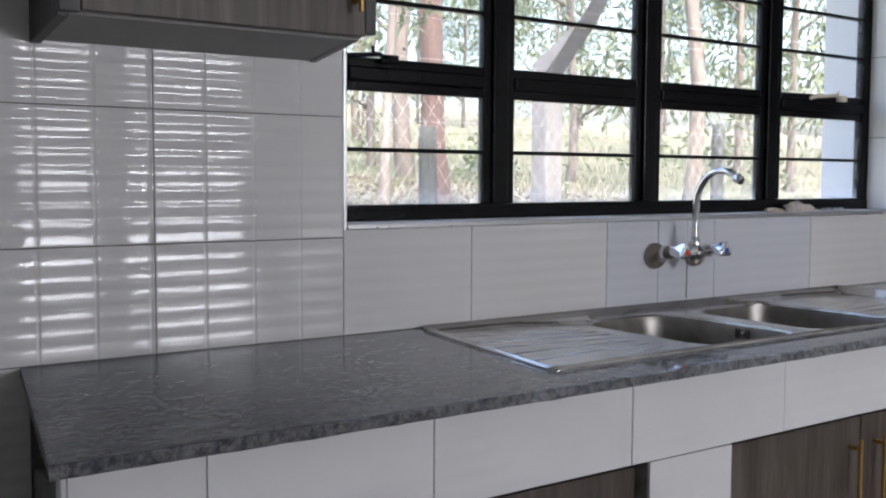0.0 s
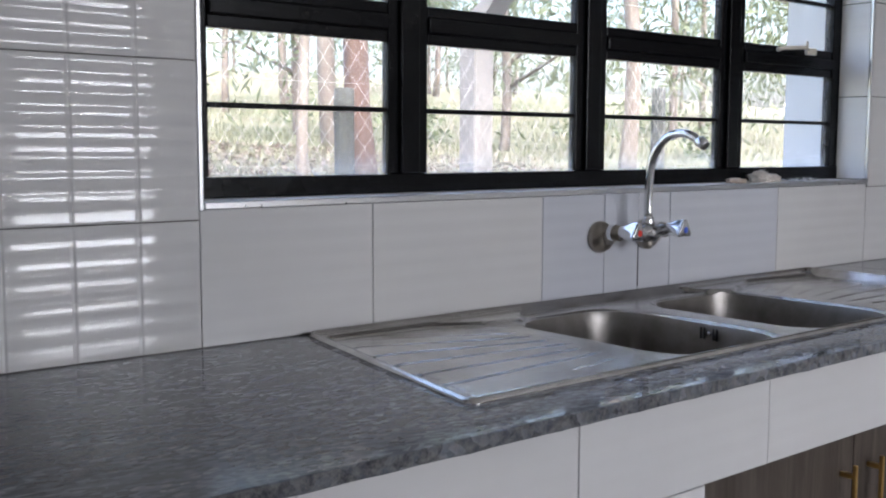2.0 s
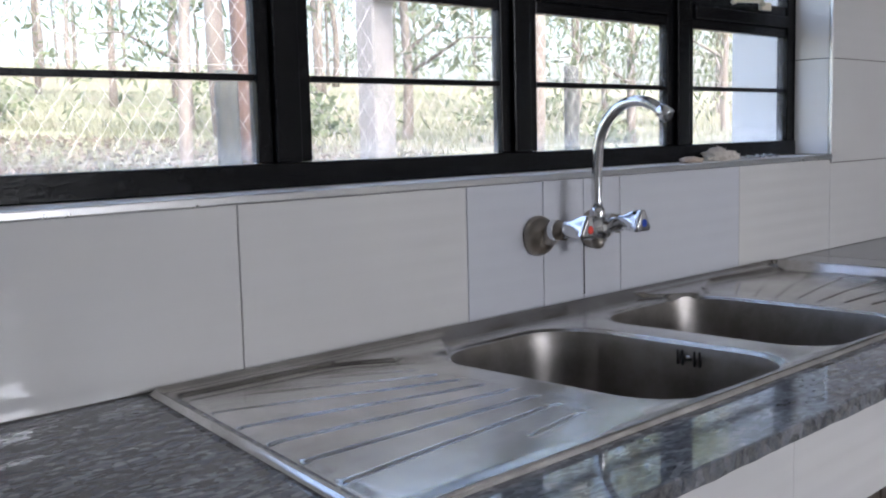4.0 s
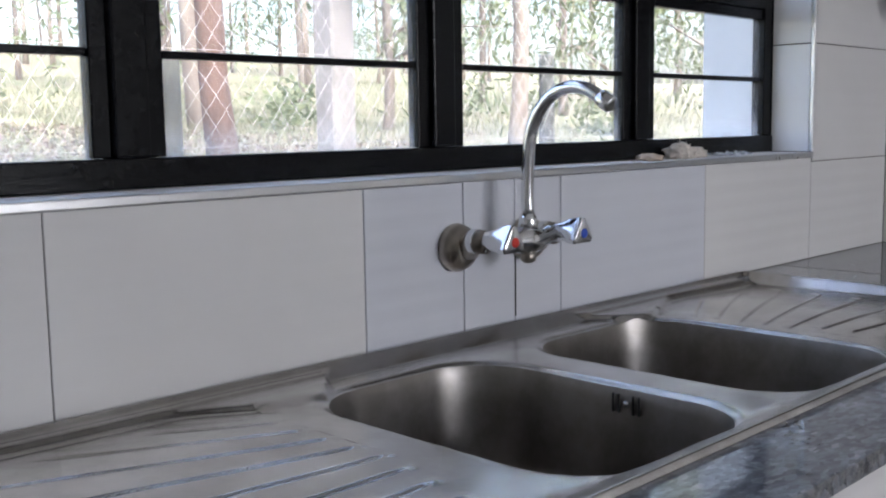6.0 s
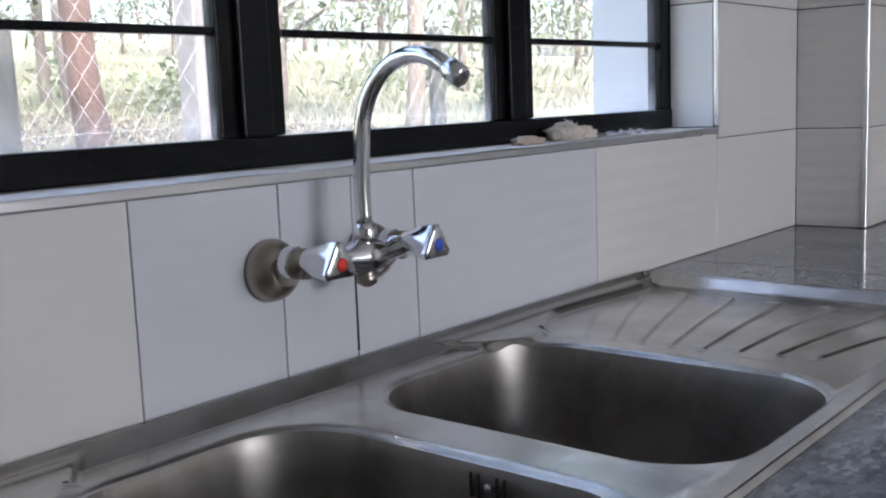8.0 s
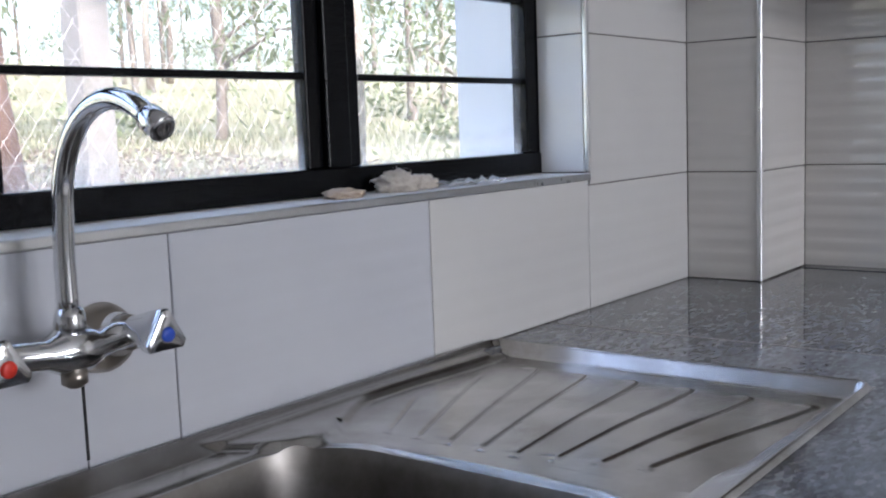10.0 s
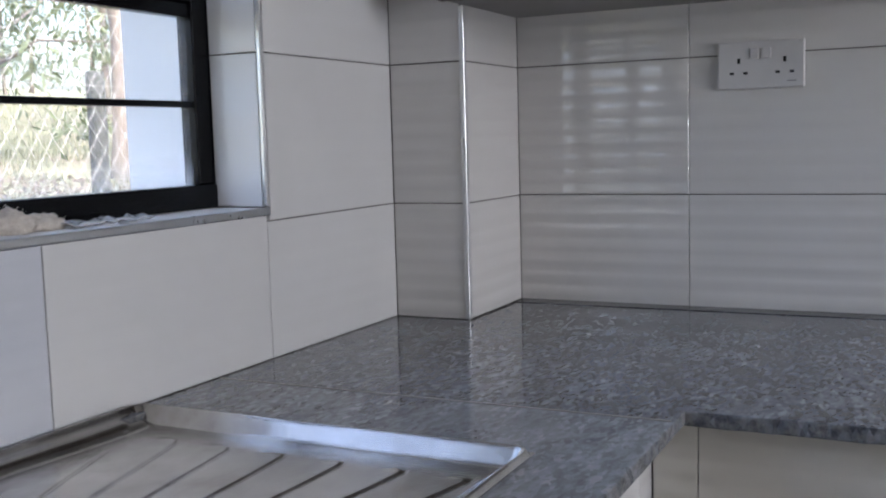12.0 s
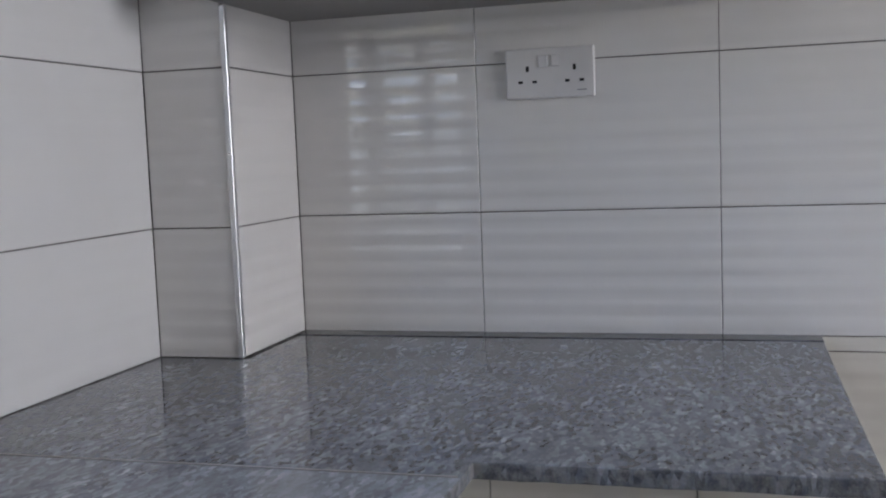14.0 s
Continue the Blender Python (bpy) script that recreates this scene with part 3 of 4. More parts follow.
# masonry apron and piers that carry the worktop
b = bmesh.new()
box(0.165, 1.198, 0.732, 2.795, 1.242, Z0 - 0.0185, bm=b)
box(0.27, 1.198, 0.0, 0.733, 1.75, 0.7315, bm=b)
box(1.144, 1.198, 0.0, 1.362, 1.75, 0.7315, bm=b)
apron = structure("counter_apron", b, GROUT, "tiled masonry front under the granite worktop", "counter front")
b = bmesh.new()
box(2.798, 0.80, 0.732, 2.84, 1.75, Z0 - 0.0185, bm=b)
box(2.798, 0.775, 0.0, XE, 0.80, Z0 - 0.0185, bm=b)
box(2.83, 0.80, 0.0, 2.90, 0.86, 0.7315, bm=b)
apron_e = structure("counter_apron", b, GROUT, "tiled masonry front under the end worktop", "counter front")
structure("trim", box(0.158, 1.186, 0.0, 0.168, 1.2, Z0 - 0.019, 0.003, 3), ALU, "aluminium edge strip on the counter corner", "edge strip")

# ---- wall units ----
def sloped(x0, y0, x1, y1, z_front, z_back, thick, bevel=0.001):
    """A board whose underside runs down from the front to the wall; thick is its height, or the top's level if over 1."""
    bm = box(x0, y0, 0, x1, y1, 1, bevel)
    for v in bm.verts:
        low = z_back + (z_front - z_back) * (y1 - v.co.y) / (1.758 - CABY)
        v.co.z = low + v.co.z * ((thick - low) if thick > 1 else thick)
    return bm


CABY = 1.575
u = thing("wall_cabinet", "grey-brown woodgrain wall cabinet with a brass handle", "cabinet", "wall cabinets", at=(0.55, 1.6, 1.44))
part("bottom_board", sloped(0.298, CABY + 0.02, 0.792, 1.758, 1.463, 1.438, 0.016), BOARD, u, "dull grey board")
part("side_panel", sloped(0.280, CABY + 0.02, 0.2975, 1.758, 1.459, 1.432, 2.15), WOOD_DARK, u, "dark woodgrain side panel")
part("side_panel", sloped(0.7925, CABY + 0.02, 0.806, 1.758, 1.463, 1.435, 2.15), BOARD, u, "dull grey side panel")
part("back_panel", box(0.298, 1.75, 1.468, 0.792, 1.7575, 2.15), BOARD, u)
part("top_board", box(0.298, CABY + 0.02, 2.132, 0.792, 1.75, 2.15), BOARD, u)
part("rail", box(0.278, CABY, 1.462, 0.309, CABY + 0.0195, 2.15, 0.001), WOOD_DARK, u, "dark edge rail")
part("rail", box(0.808, CABY, 1.470, 0.829, CABY + 0.0195, 2.15, 0.001), WOOD_DARK, u, "dark edge rail")
d = part("door", box(0.311, CABY - 0.001, 1.465, 0.806, CABY + 0.0175, 2.148, 0.0015, 2), WOOD, u, "grey-brown woodgrain door")
bar_handle(0.782, CABY - 0.001, 1.503, 1.66, d)

u = thing("wall_cabinet", "grey-brown woodgrain wall cabinet above the end worktop", "cabinet", "wall cabinets", at=(3.27, 1.2, 1.44))
part("bottom_board", box(3.125, 0.757, 1.438, XE - 0.0005, 1.6175, 1.456, 0.001), BOARD, u, "dull grey board")
part("side_panel", box(3.125, 0.757, 1.4565, XE - 0.0005, 0.775, 2.15), WOOD_DARK, u)
part("side_panel", box(3.125, 1.595, 1.4565, XE - 0.0005, 1.6175, 2.15), WOOD_DARK, u)
part("top_board", box(3.125, 0.775, 2.132, XE - 0.0005, 1.595, 2.15), BOARD, u)
part("back_panel", box(XE - 0.009, 0.775, 1.4565, XE - 0.0005, 1.595, 2.132), BOARD, u)
for y0, y1, hy in ((0.757, 1.184, 1.15), (1.186, 1.6175, 1.22)):
    d = part("door", box(3.103, y0, 1.435, 3.1235, y1, 2.15, 0.0015, 2), WOOD, u, "grey-brown woodgrain door")
    bar_handle(3.075, hy, 1.49, 1.65, d, "x")

# ---- sink ----
SX0, SX1, SY0, SY1 = 1.003, 2.528, 1.238, 1.752
BOWLS = [(1.424, 1.713, 1.278, 1.679), (1.790, 2.094, 1.280, 1.679)]
RB = 0.085


def smooth(a, c, v):
    t = min(1, max(0, (v - a) / (c - a)))
    return t * t * (3 - 2 * t)


def rim_dist(x, y, x0, x1, y0, y1, r):
    """Distance inside a rounded rectangle, positive inside."""
    dx, dy = abs(x - (x0 + x1) / 2) - (x1 - x0) / 2 + r, abs(y - (y0 + y1) / 2) - (y1 - y0) / 2 + r
    return r - math.hypot(max(dx, 0), max(dy, 0)) - min(max(dx, dy), 0)


def back_ridge(x):
    """How far forward the pressed shelf behind the bowls and drainers reaches."""
    m = abs(x - 1.753)
    return 1.713 - 0.055 * smooth(0.48, 0.33, m) + 0.085 * smooth(0.31, 0.22, m) 


def deck_z(x, y):
    d = rim_dist(x, y, SX0, SX1, SY0, SY1, 0.02)
    z = Z0 + 0.0012 + 0.0068 * smooth(-0.001, 0.004, d)
    # the front rim falls gently to the bowls, the end rims are steeper
    wide = 0.0215 + 0.0115 * smooth(1.34, 1.30, y) * smooth(0.50, 0.42, abs(x - 1.753)) - 0.0145 * smooth(2.47, 2.50, x)
    z -= (0.0150 + 0.005 * smooth(2.25, 2.46, x)) * min(1.0, max(0.0, (d - 0.0055) / (0.006 + wide)))
    shelf = smooth(back_ridge(x) - 0.004, back_ridge(x) + 0.010, y)
    z += 0.0070 * shelf * smooth(0.012, 0.03, d)
    m = x - 1.753
    side = abs(m)
    if side > 0.365 and shelf < 0.5:
        fall = smooth(0.70, 0.36, side)
        z += (0.0028 if m < 0 else 0.0) * (1 - fall) * smooth(0.03, 0.05, d)
        for k in range(8):
            near, far = 1.345 + 0.040 * k, 1.283 + 0.0705 * k
            yk = near + (far - near) * (side - 0.40) / 0.30
            start = 0.392 + (0.010 * (3.0 - k) if k < 3 else 0.0)
            g = smooth(start, start + 0.010, side) * smooth(0.718, 0.708, side) * smooth(1.69, 1.67, yk)
            if k == 0 and m < 0:
                g *= smooth(0.52, 0.50, side)
            q = (y - yk) / 0.0022
            z -= 0.0017 * g * math.exp(-q * q)
            e = y - yk
            z += 0.0016 * math.exp(-((side - 0.712) / 0.004) ** 2 - ((e - 0.012) / 0.011) ** 2) + 0.0012 * math.exp(-((side - start + 0.004) / 0.005) ** 2 - (e / 0.006) ** 2)
            if 0 < e < 0.03:
                z += 0.0011 * g * (1 - e / 0.03) * smooth(0.0, 0.002, e)
    for bx0, bx1, by0, by1 in BOWLS:
        o = -rim_dist(x, y, bx0, bx1, by0, by1, RB)
        z -= 0.0042 * smooth(0.010, 0.0, o)
    z += noise.noise(Vector((x * 9, y * 9, 0))) * 0.0004
    return z


def rounded_loop(x0, x1, y0, y1, r, n=96):
    """Points round a rounded rectangle with the matching points on its bounding frame."""
    pts = []
    per = n // 4
    for cx, cy, a0 in ((x1 - r, y1 - r, 0), (x0 + r, y1 - r, 90), (x0 + r, y0 + r, 180), (x1 - r, y0 + r, 270)):
        for i in range(per):
            a = radians(a0 + 90 * i / (per - 1))
            pts.append((cx + r * math.cos(a), cy + r * math.sin(a)))
    return pts


def to_frame(p, c, x0, x1, y0, y1):
    """Throws a point outward from the centre onto a rectangle."""
    dx, dy = p[0] - c[0], p[1] - c[1]
    k = min(((x1 - c[0]) if dx > 0 else (x0 - c[0])) / dx if abs(dx) > 1e-6 else 1e9,
            ((y1 - c[1]) if dy > 0 else (y0 - c[1])) / dy if abs(dy) > 1e-6 else 1e9)
    return (c[0] + dx * k, c[1] + dy * k)


def lean_x(x, y):
    """The sink's drainer end is cut a little out of square."""
    return x + 0.18 * (y - 1.495) * max(0.0, 1 - (x - SX0) / 0.368)


def height_grid(bm, xs, ys):
    g = [[bm.verts.new((lean_x(x, y), y, deck_z(x, y))) for y in ys] for x in xs]
    for i in range(len(xs) - 1):
        for j in range(len(ys) - 1):
            bm.faces.new((g[i][j], g[i + 1][j], g[i + 1][j + 1], g[i][j + 1]))


sink = thing("kitchen_sink", "stainless steel double bowl sink with ribbed drainers, set on granite", "sink", at=(1.735, 1.46, Z0))
bm = bmesh.new()
fx = [1.368, 1.75, 2.136]
fy0, fy1 = 1.2665, 1.694
fine_y = steps(SY0, SY1, 300)
height_grid(bm, steps(SX0, fx[0], 90), fine_y)
height_grid(bm, steps(fx[2], SX1, 190), fine_y)
height_grid(bm, steps(fx[0], fx[2], 130), steps(SY0, fy0, 20))
height_grid(bm, steps(fx[0], fx[2], 320), steps(fy1, SY1, 60))
for k, bw in enumerate(BOWLS):
    inner = rounded_loop(*bw, RB)
    fr = (fx[k], fx[k + 1], fy0, fy1)
    c = ((bw[0] + bw[1]) / 2, (bw[2] + bw[3]) / 2)
    outer = [to_frame(p, c, *fr) for p in inner]
    # the frame's own corners keep the ring closed
    for cx, cy in ((fr[0], fr[2]), (fr[1], fr[2]), (fr[1], fr[3]), (fr[0], fr[3])):
        i = min(range(len(outer)), key=lambda q: (outer[q][0] - cx) ** 2 + (outer[q][1] - cy) ** 2)
        outer[i] = (cx, cy)
    rings = []
    for s in (0, 0.06, 0.13, 0.22, 0.34, 0.5, 0.7, 0.85, 1.0):
        rings.append([bm.verts.new((p[0] + (o[0] - p[0]) * s, p[1] + (o[1] - p[1]) * s, deck_z(p[0] + (o[0] - p[0]) * s, p[1] + (o[1] - p[1]) * s))) for p, o in zip(inner, outer)])
    n = len(inner)
    for r0, r1 in zip(rings, rings[1:]):
        for i in range(n):
            bm.faces.new((r0[i], r1[i], r1[(i + 1) % n], r0[(i + 1) % n]))
# turned-down lip round the outside
lip = []
for i in range(240):
    a = i / 240
    per = 2 * (SX1 - SX0 + SY1 - SY0)
    s = a * per
    w_, h_ = SX1 - SX0, SY1 - SY0
    if s < w_:
        q = (SX0 + s, SY0)
    elif s < w_ + h_:
        q = (SX1, SY0 + s - w_)
    elif s < 2 * w_ + h_:
        q = (SX1 - (s - w_ - h_), SY1)
    else:
        q = (SX0, SY1 - (s - 2 * w_ - h_))
    ql = (lean_x(*q), q[1])
    lip.append((bm.verts.new((*ql, deck_z(*q))), bm.verts.new((*ql, Z0 + 0.0002))))
for (a0, a1), (c0, c1) in zip(lip, lip[1:] + lip[:1]):
    bm.faces.new((a0, a1, c1, c0))
bmesh.ops.recalc_face_normals(bm, faces=bm.faces)
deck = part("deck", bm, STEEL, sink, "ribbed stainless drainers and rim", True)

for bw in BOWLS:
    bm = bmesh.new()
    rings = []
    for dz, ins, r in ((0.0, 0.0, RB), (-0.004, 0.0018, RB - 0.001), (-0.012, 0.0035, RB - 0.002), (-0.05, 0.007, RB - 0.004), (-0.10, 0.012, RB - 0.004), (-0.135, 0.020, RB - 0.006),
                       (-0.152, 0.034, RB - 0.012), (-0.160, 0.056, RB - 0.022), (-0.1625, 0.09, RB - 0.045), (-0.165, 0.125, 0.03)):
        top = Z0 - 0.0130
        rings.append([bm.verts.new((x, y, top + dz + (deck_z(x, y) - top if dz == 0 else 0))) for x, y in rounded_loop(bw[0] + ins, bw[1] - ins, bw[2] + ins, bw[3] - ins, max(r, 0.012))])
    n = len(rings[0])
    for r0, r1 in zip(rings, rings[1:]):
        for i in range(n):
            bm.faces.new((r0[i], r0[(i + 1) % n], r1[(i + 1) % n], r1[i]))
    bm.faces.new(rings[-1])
    bowl = part("bowl", bm, STEEL_SHADED, sink, "deep rounded stainless bowl", True)
    cx, cy = (bw[0] + bw[1]) / 2, (bw[2] + bw[3]) / 2
    zb = Z0 - 0.1775
    part("drain", lathe([(0, 0.043), (0.0025, 0.042), (0.003, 0.036), (0.0005, 0.033), (-0.003, 0.012), (-0.002, 0.005)], (cx, cy, zb), (cx, cy, zb + 1), 32), CHROME, bowl, "round chrome waste", True)
# overflow slots in the left bowl's end
bw = BOWLS[0]
for k, (dy, h) in enumerate(((-0.019, 0.022), (-0.011, 0.022), (0.008, 0.022), (0.016, 0.022))):
    part("overflow_slot", box(bw[1] - 0.0085, 1.446 + dy - 0.0013, Z0 - 0.038, bw[1] - 0.005, 1.446 + dy + 0.0013, Z0 - 0.038 + h, 0.001), DARK, sink, "dark overflow slot")
part("overflow_screw", lathe([(0, 0.0045), (0.002, 0.004), (0.003, 0.002)], (bw[1] - 0.006, 1.4445, Z0 - 0.027), (bw[1] - 1, 1.4445, Z0 - 0.027), 12), CHROME, sink, "small bright screw", True)

# ---- wall mixer tap ----
tap = thing("mixer_tap", "chrome wall mixer tap with a swan-neck spout and two handles", "tap", at=(1.83, YW, 1.035))
TX0, TX1, TY, TZ = 1.748, 1.892, 1.694, 1.036
for x in (TX0 + 0.008, TX1 + 0.010):
    part("wall_flange", lathe([(0, 0.032), (0.005, 0.033), (0.012, 0.0315), (0.020, 0.027), (0.027, 0.019), (0.029, 0.013)], (x, YW - 0.0002, TZ - 0.012), (x, YW - 1, TZ - 0.012), 32), NICKEL, tap, "dull nickel wall flange", True)
    tx = TX0 if x < 1.8 else TX1
    part("union", tube([(x, YW - 0.012, TZ - 0.012), (x, YW - 0.03, TZ - 0.012), (tx, TY + 0.022, TZ), (tx, TY, TZ)], [0.0155, 0.0152, 0.0152, 0.0158], 16), NICKEL, tap, "", True)
    part("union_nut", lathe([(0, 0.0158), (0.001, 0.0166), (0.011, 0.0166), (0.012, 0.0158)], (tx, TY + 0.024, TZ), (tx, TY, TZ), 20), CHROME, tap)
part("body", tube([(TX0 - 0.004, TY, TZ), (TX0 + 0.02, TY, TZ), (1.808, TY, TZ - 0.004), (1.82, TY, TZ - 0.004), (1.846, TY, TZ - 0.004), (1.858, TY, TZ - 0.004), (TX1 - 0.02, TY, TZ), (TX1 + 0.004, TY, TZ)],
                  [0.0135, 0.0125, 0.0125, 0.019, 0.019, 0.0125, 0.0125, 0.0135], 20), CHROME, tap, "", True)
part("bottom_cap", lathe([(0, 0.011), (0.012, 0.011), (0.016, 0.005)], (1.833, TY, TZ - 0.02), (1.833, TY, TZ - 1), 16), NICKEL, tap, "dull threaded cap", True)
part("spout_nut", lathe([(0, 0.0125), (0.006, 0.0135), (0.016, 0.0125), (0.022, 0.010)], (1.833, TY, TZ + 0.01), (1.833, TY, TZ + 1), 24), CHROME, tap, "", True)
pts, rad = [], []
for i in range(7):
    pts.append((1.832 + 0.002 * i / 6, TY - 0.001 + 0.002 * math.sin(math.pi * i / 6), 1.06 + 0.09 * i / 6))
for i in range(1, 19):
    a = radians(122 * i / 18)
    pts.append((1.834 + 0.003 * i / 18, 1.62 + 0.074 * math.cos(a) - 0.001, 1.15 + 0.086 * math.sin(a)))
e = Vector(pts[-1])
dirv = (e - Vector(pts[-2])).normalized()
pts.append(tuple(e + dirv * 0.004))
spout = part("spout", tube(pts, 0.0088, 18), CHROME, tap, "curved chrome swan-neck spout", True)
e = Vector(pts[-1])
part("aerator", lathe([(-0.002, 0.0088), (0.0, 0.0112), (0.018, 0.0112), (0.020, 0.0095), (0.019, 0.004)], e, e + dirv, 20), CHROME, spout, "chrome aerator", True)


def lobed_handle(x, cap, label):
    """A three-lobed chrome handle on its spindle, pointing to the room, with a coloured index."""
    bm = bmesh.new()
    rings = []
    for d, r, k in ((0.005, 0.0130, 0.0), (0.010, 0.0135, 0.1), (0.018, 0.0152, 0.35), (0.030, 0.0172, 0.7), (0.042, 0.0190, 1.0), (0.047, 0.0190, 1.0), (0.0495, 0.0176, 1.0), (0.0505, 0.0150, 1.0)):
        ring = []
        for i in range(36):
            a = 2 * math.pi * i / 36
            w = (a - math.pi / 2 + math.pi / 3) % (2 * math.pi / 3) - math.pi / 3
            tri = min(1.16, 0.74 / max(0.3, math.cos(math.pi / 3 - abs(w))))
            rr = r * (1 + k * (tri - 1))
            ring.append(bm.verts.new((x + rr * math.cos(a), TY - d, TZ + 0.003 + rr * math.sin(a))))
        rings.append(ring)
    for r0, r1 in zip(rings, rings[1:]):
        for i in range(36):
            bm.faces.new((r0[i], r1[i], r1[(i + 1) % 36], r0[(i + 1) % 36]))
    bm.faces.new(rings[-1][::-1])
    bm.faces.new(rings[0])
    bmesh.ops.recalc_face_normals(bm, faces=bm.faces)
    h = part("handle", bm, CHROME, tap, label)
    sharp_smooth(h, 28)
    part("index_cap", lathe([(0, 0.0068), (0.0014, 0.0064), (0.0022, 0.004)], (x, TY - 0.0503, TZ + 0.003), (x, TY - 2, TZ + 0.003), 18), cap, h, "coloured index cap", True)


lobed_handle(TX0, RED, "lobed chrome handle with a red cap")
lobed_handle(TX1, BLUE, "lobed chrome handle with a blue cap")

# ---- twin socket ----
s = thing("power_socket", "white plastic twin wall socket on the tiles", "socket", at=(XE, 1.168, 1.325))
part("plate", box(XE - 0.0105, 1.096, 1.285, XE - 0.0005, 1.240, 1.366, 0.003, 3), SOCKET, s)
for cy in (1.204, 1.128):
    for dy, dz, w_, h_ in ((0, 0.008, 0.0025, 0.0045), (0.0115, -0.013, 0.0036, 0.0022), (-0.0115, -0.013, 0.0036, 0.0022)):
        part("socket_hole", box(XE - 0.0108, cy + dy - w_, 1.325 + dz - h_, XE - 0.0100, cy + dy + w_, 1.325 + dz + h_), DARK, s)
for cy in (1.178, 1.158):
    part("switch", box(XE - 0.0135, cy - 0.0075, 1.335, XE - 0.0098, cy + 0.0075, 1.354, 0.0015, 2), SOCKET, s)
part("brand_bar", box(XE - 0.0109, 1.109, 1.2955, XE - 0.0100, 1.124, 1.2975), GREYMARK, s, "small grey printed bar")

# ---- odds on the sill ----
def lump(name, label, cat, c, size, mat, rough, seed, fibres=0):
    bm = bmesh.new()
    bmesh.ops.create_icosphere(bm, subdivisions=4, radius=1)
    for v in bm.verts:
        n = v.co.normalized()
        k = 1 + rough * (noise.noise(n * 2.2 + Vector((seed, 0, 0))) + 0.6 * noise.noise(n * 5 + Vector((0, seed, 0))) + 0.35 * noise.noise(n * 11))
        v.co = Vector((n.x * size[0] * k, n.y * size[1] * k, max(n.z * size[2] * k, -size[2] * 0.55)))
        v.co += Vector(c) + Vector((0, 0, size[2] * 0.55))
    rng = random.Random(seed)
    base = [v.co.copy() for v in bm.verts]
    for _ in range(fibres):
        p = rng.choice(base)
        d = (p - Vector(c)).normalized() + Vector((rng.uniform(-.8, .8), rng.uniform(-.8, .8), rng.uniform(-.5, .6)))
        q = p + d.normalized() * rng.uniform(0.002, 0.006)
        t = Vector((rng.uniform(-1, 1), rng.uniform(-1, 1), rng.uniform(-1, 1))).normalized() * 0.0007
        q.z = max(q.z, c[2] + 0.0003)
        m_ = (p + q) / 2 + t * 3
        vs = [bm.verts.new(x) for x in (p - t, p + t, m_ + t, q, m_ - t)]
        bm.faces.new(vs)
    return tagged(link_mesh(name, bm, mat, smooth=True), label, cat)


SZ = WZ0 + 0.0016
lump("scouring_fibre", "crumpled beige fibre wad on the window sill", "scourer", (2.402, 1.812, SZ), (0.036, 0.023, 0.017), SPONGE, 0.34, 3, 160)
lump("scouring_fibre", "small torn beige fibre tuft on the window sill", "scourer", (2.452, 1.815, SZ), (0.030, 0.019, 0.012), SPONGE, 0.34, 9, 90)
# a small flat chunk of stone
lump("soap_piece", "small flat beige lump on the window sill", "soap", (2.285, 1.80, SZ), (0.031, 0.018, 0.0075), STONE, 0.3, 5)
bm = bmesh.new()
g = [[bm.verts.new((2.47 + 0.012 * i, 1.775 + 0.011 * j + 0.006 * noise.noise(Vector((i * .5, j * .5, 4))), SZ + 0.0025 + abs(noise.noise(Vector((i * .6, j * .7, 2)))) * 0.011)) for j in range(6)] for i in range(12)]
for i in range(11):
    for j in range(5):
        bm.faces.new((g[i][j], g[i + 1][j], g[i + 1][j + 1], g[i][j + 1]))
film_ob = tagged(link_mesh("plastic_scrap", bm, FILM, smooth=True), "crumpled clear plastic scrap on the window sill", "plastic scrap")
so = film_ob.modifiers.new("thick", "SOLIDIFY")
so.thickness = 0.0006


# ---- outdoors ----
def ground_z(x, y):
    d = max(0.0, y - 2.0)
    z = 0.42 + 0.096 * min(d, 44) + 0.6 * (1 - math.exp(-max(0, d - 44) / 10)) - 0.006 * (x - 6) * min(1, d / 20)
    z += 0.10 * noise.noise(Vector((x * 0.22, y * 0.22, 0))) * min(1, d / 5)
    z += 0.45 * noise.noise(Vector((x * 0.05, y * 0.05, 7))) * min(1, d / 14)
    if y < 2.0:
        z = 0.42 - 0.3 * min(1, (2.0 - y) / 6)
    return z


bm = bmesh.new()
gx = [-900, -300, -120] + steps(-60, -12, 12) + steps(-11, 45, 112) + steps(50, 90, 10) + [140, 300, 900]
gy = [2.02] + steps(2.4, 30, 92) + steps(31, 80, 40) + [95, 130, 300, 900]
g = [[bm.verts.new((x, y, ground_z(x, min(y, 80)))) for y in gy] for x in gx]
for i in range(len(gx) - 1):
    for j in range(len(gy) - 1):
        bm.faces.new((g[i][j], g[i + 1][j], g[i + 1][j + 1], g[i][j + 1]))
# the rest of the sheet, round and under the house
far = [-900, XW - 0.25, 3.95, 900]
yy = [-900, -2.85, 2.02]
for i in range(3):
    for j in range(2):
        vs = [bm.verts.new((far[i + a], yy[j + c], 0.42 if yy[j + c] > 2 else (-0.12 if (i + a) in (1, 2) and (j + c) == 1 else 0.1))) for a, c in ((0, 0), (1, 0), (1, 1), (0, 1))]
        if not (i == 1 and j == 1):
            bm.faces.new(vs)
structure("ground", bm, GROUND, "rough grassy slope rising behind the house", "ground")

# fence
fence = thing("chain_link_fence", "galvanised chain-link fence on concrete and timber posts", "fence", at=(4.0, 4.27, 0.5))
FY = 4.24


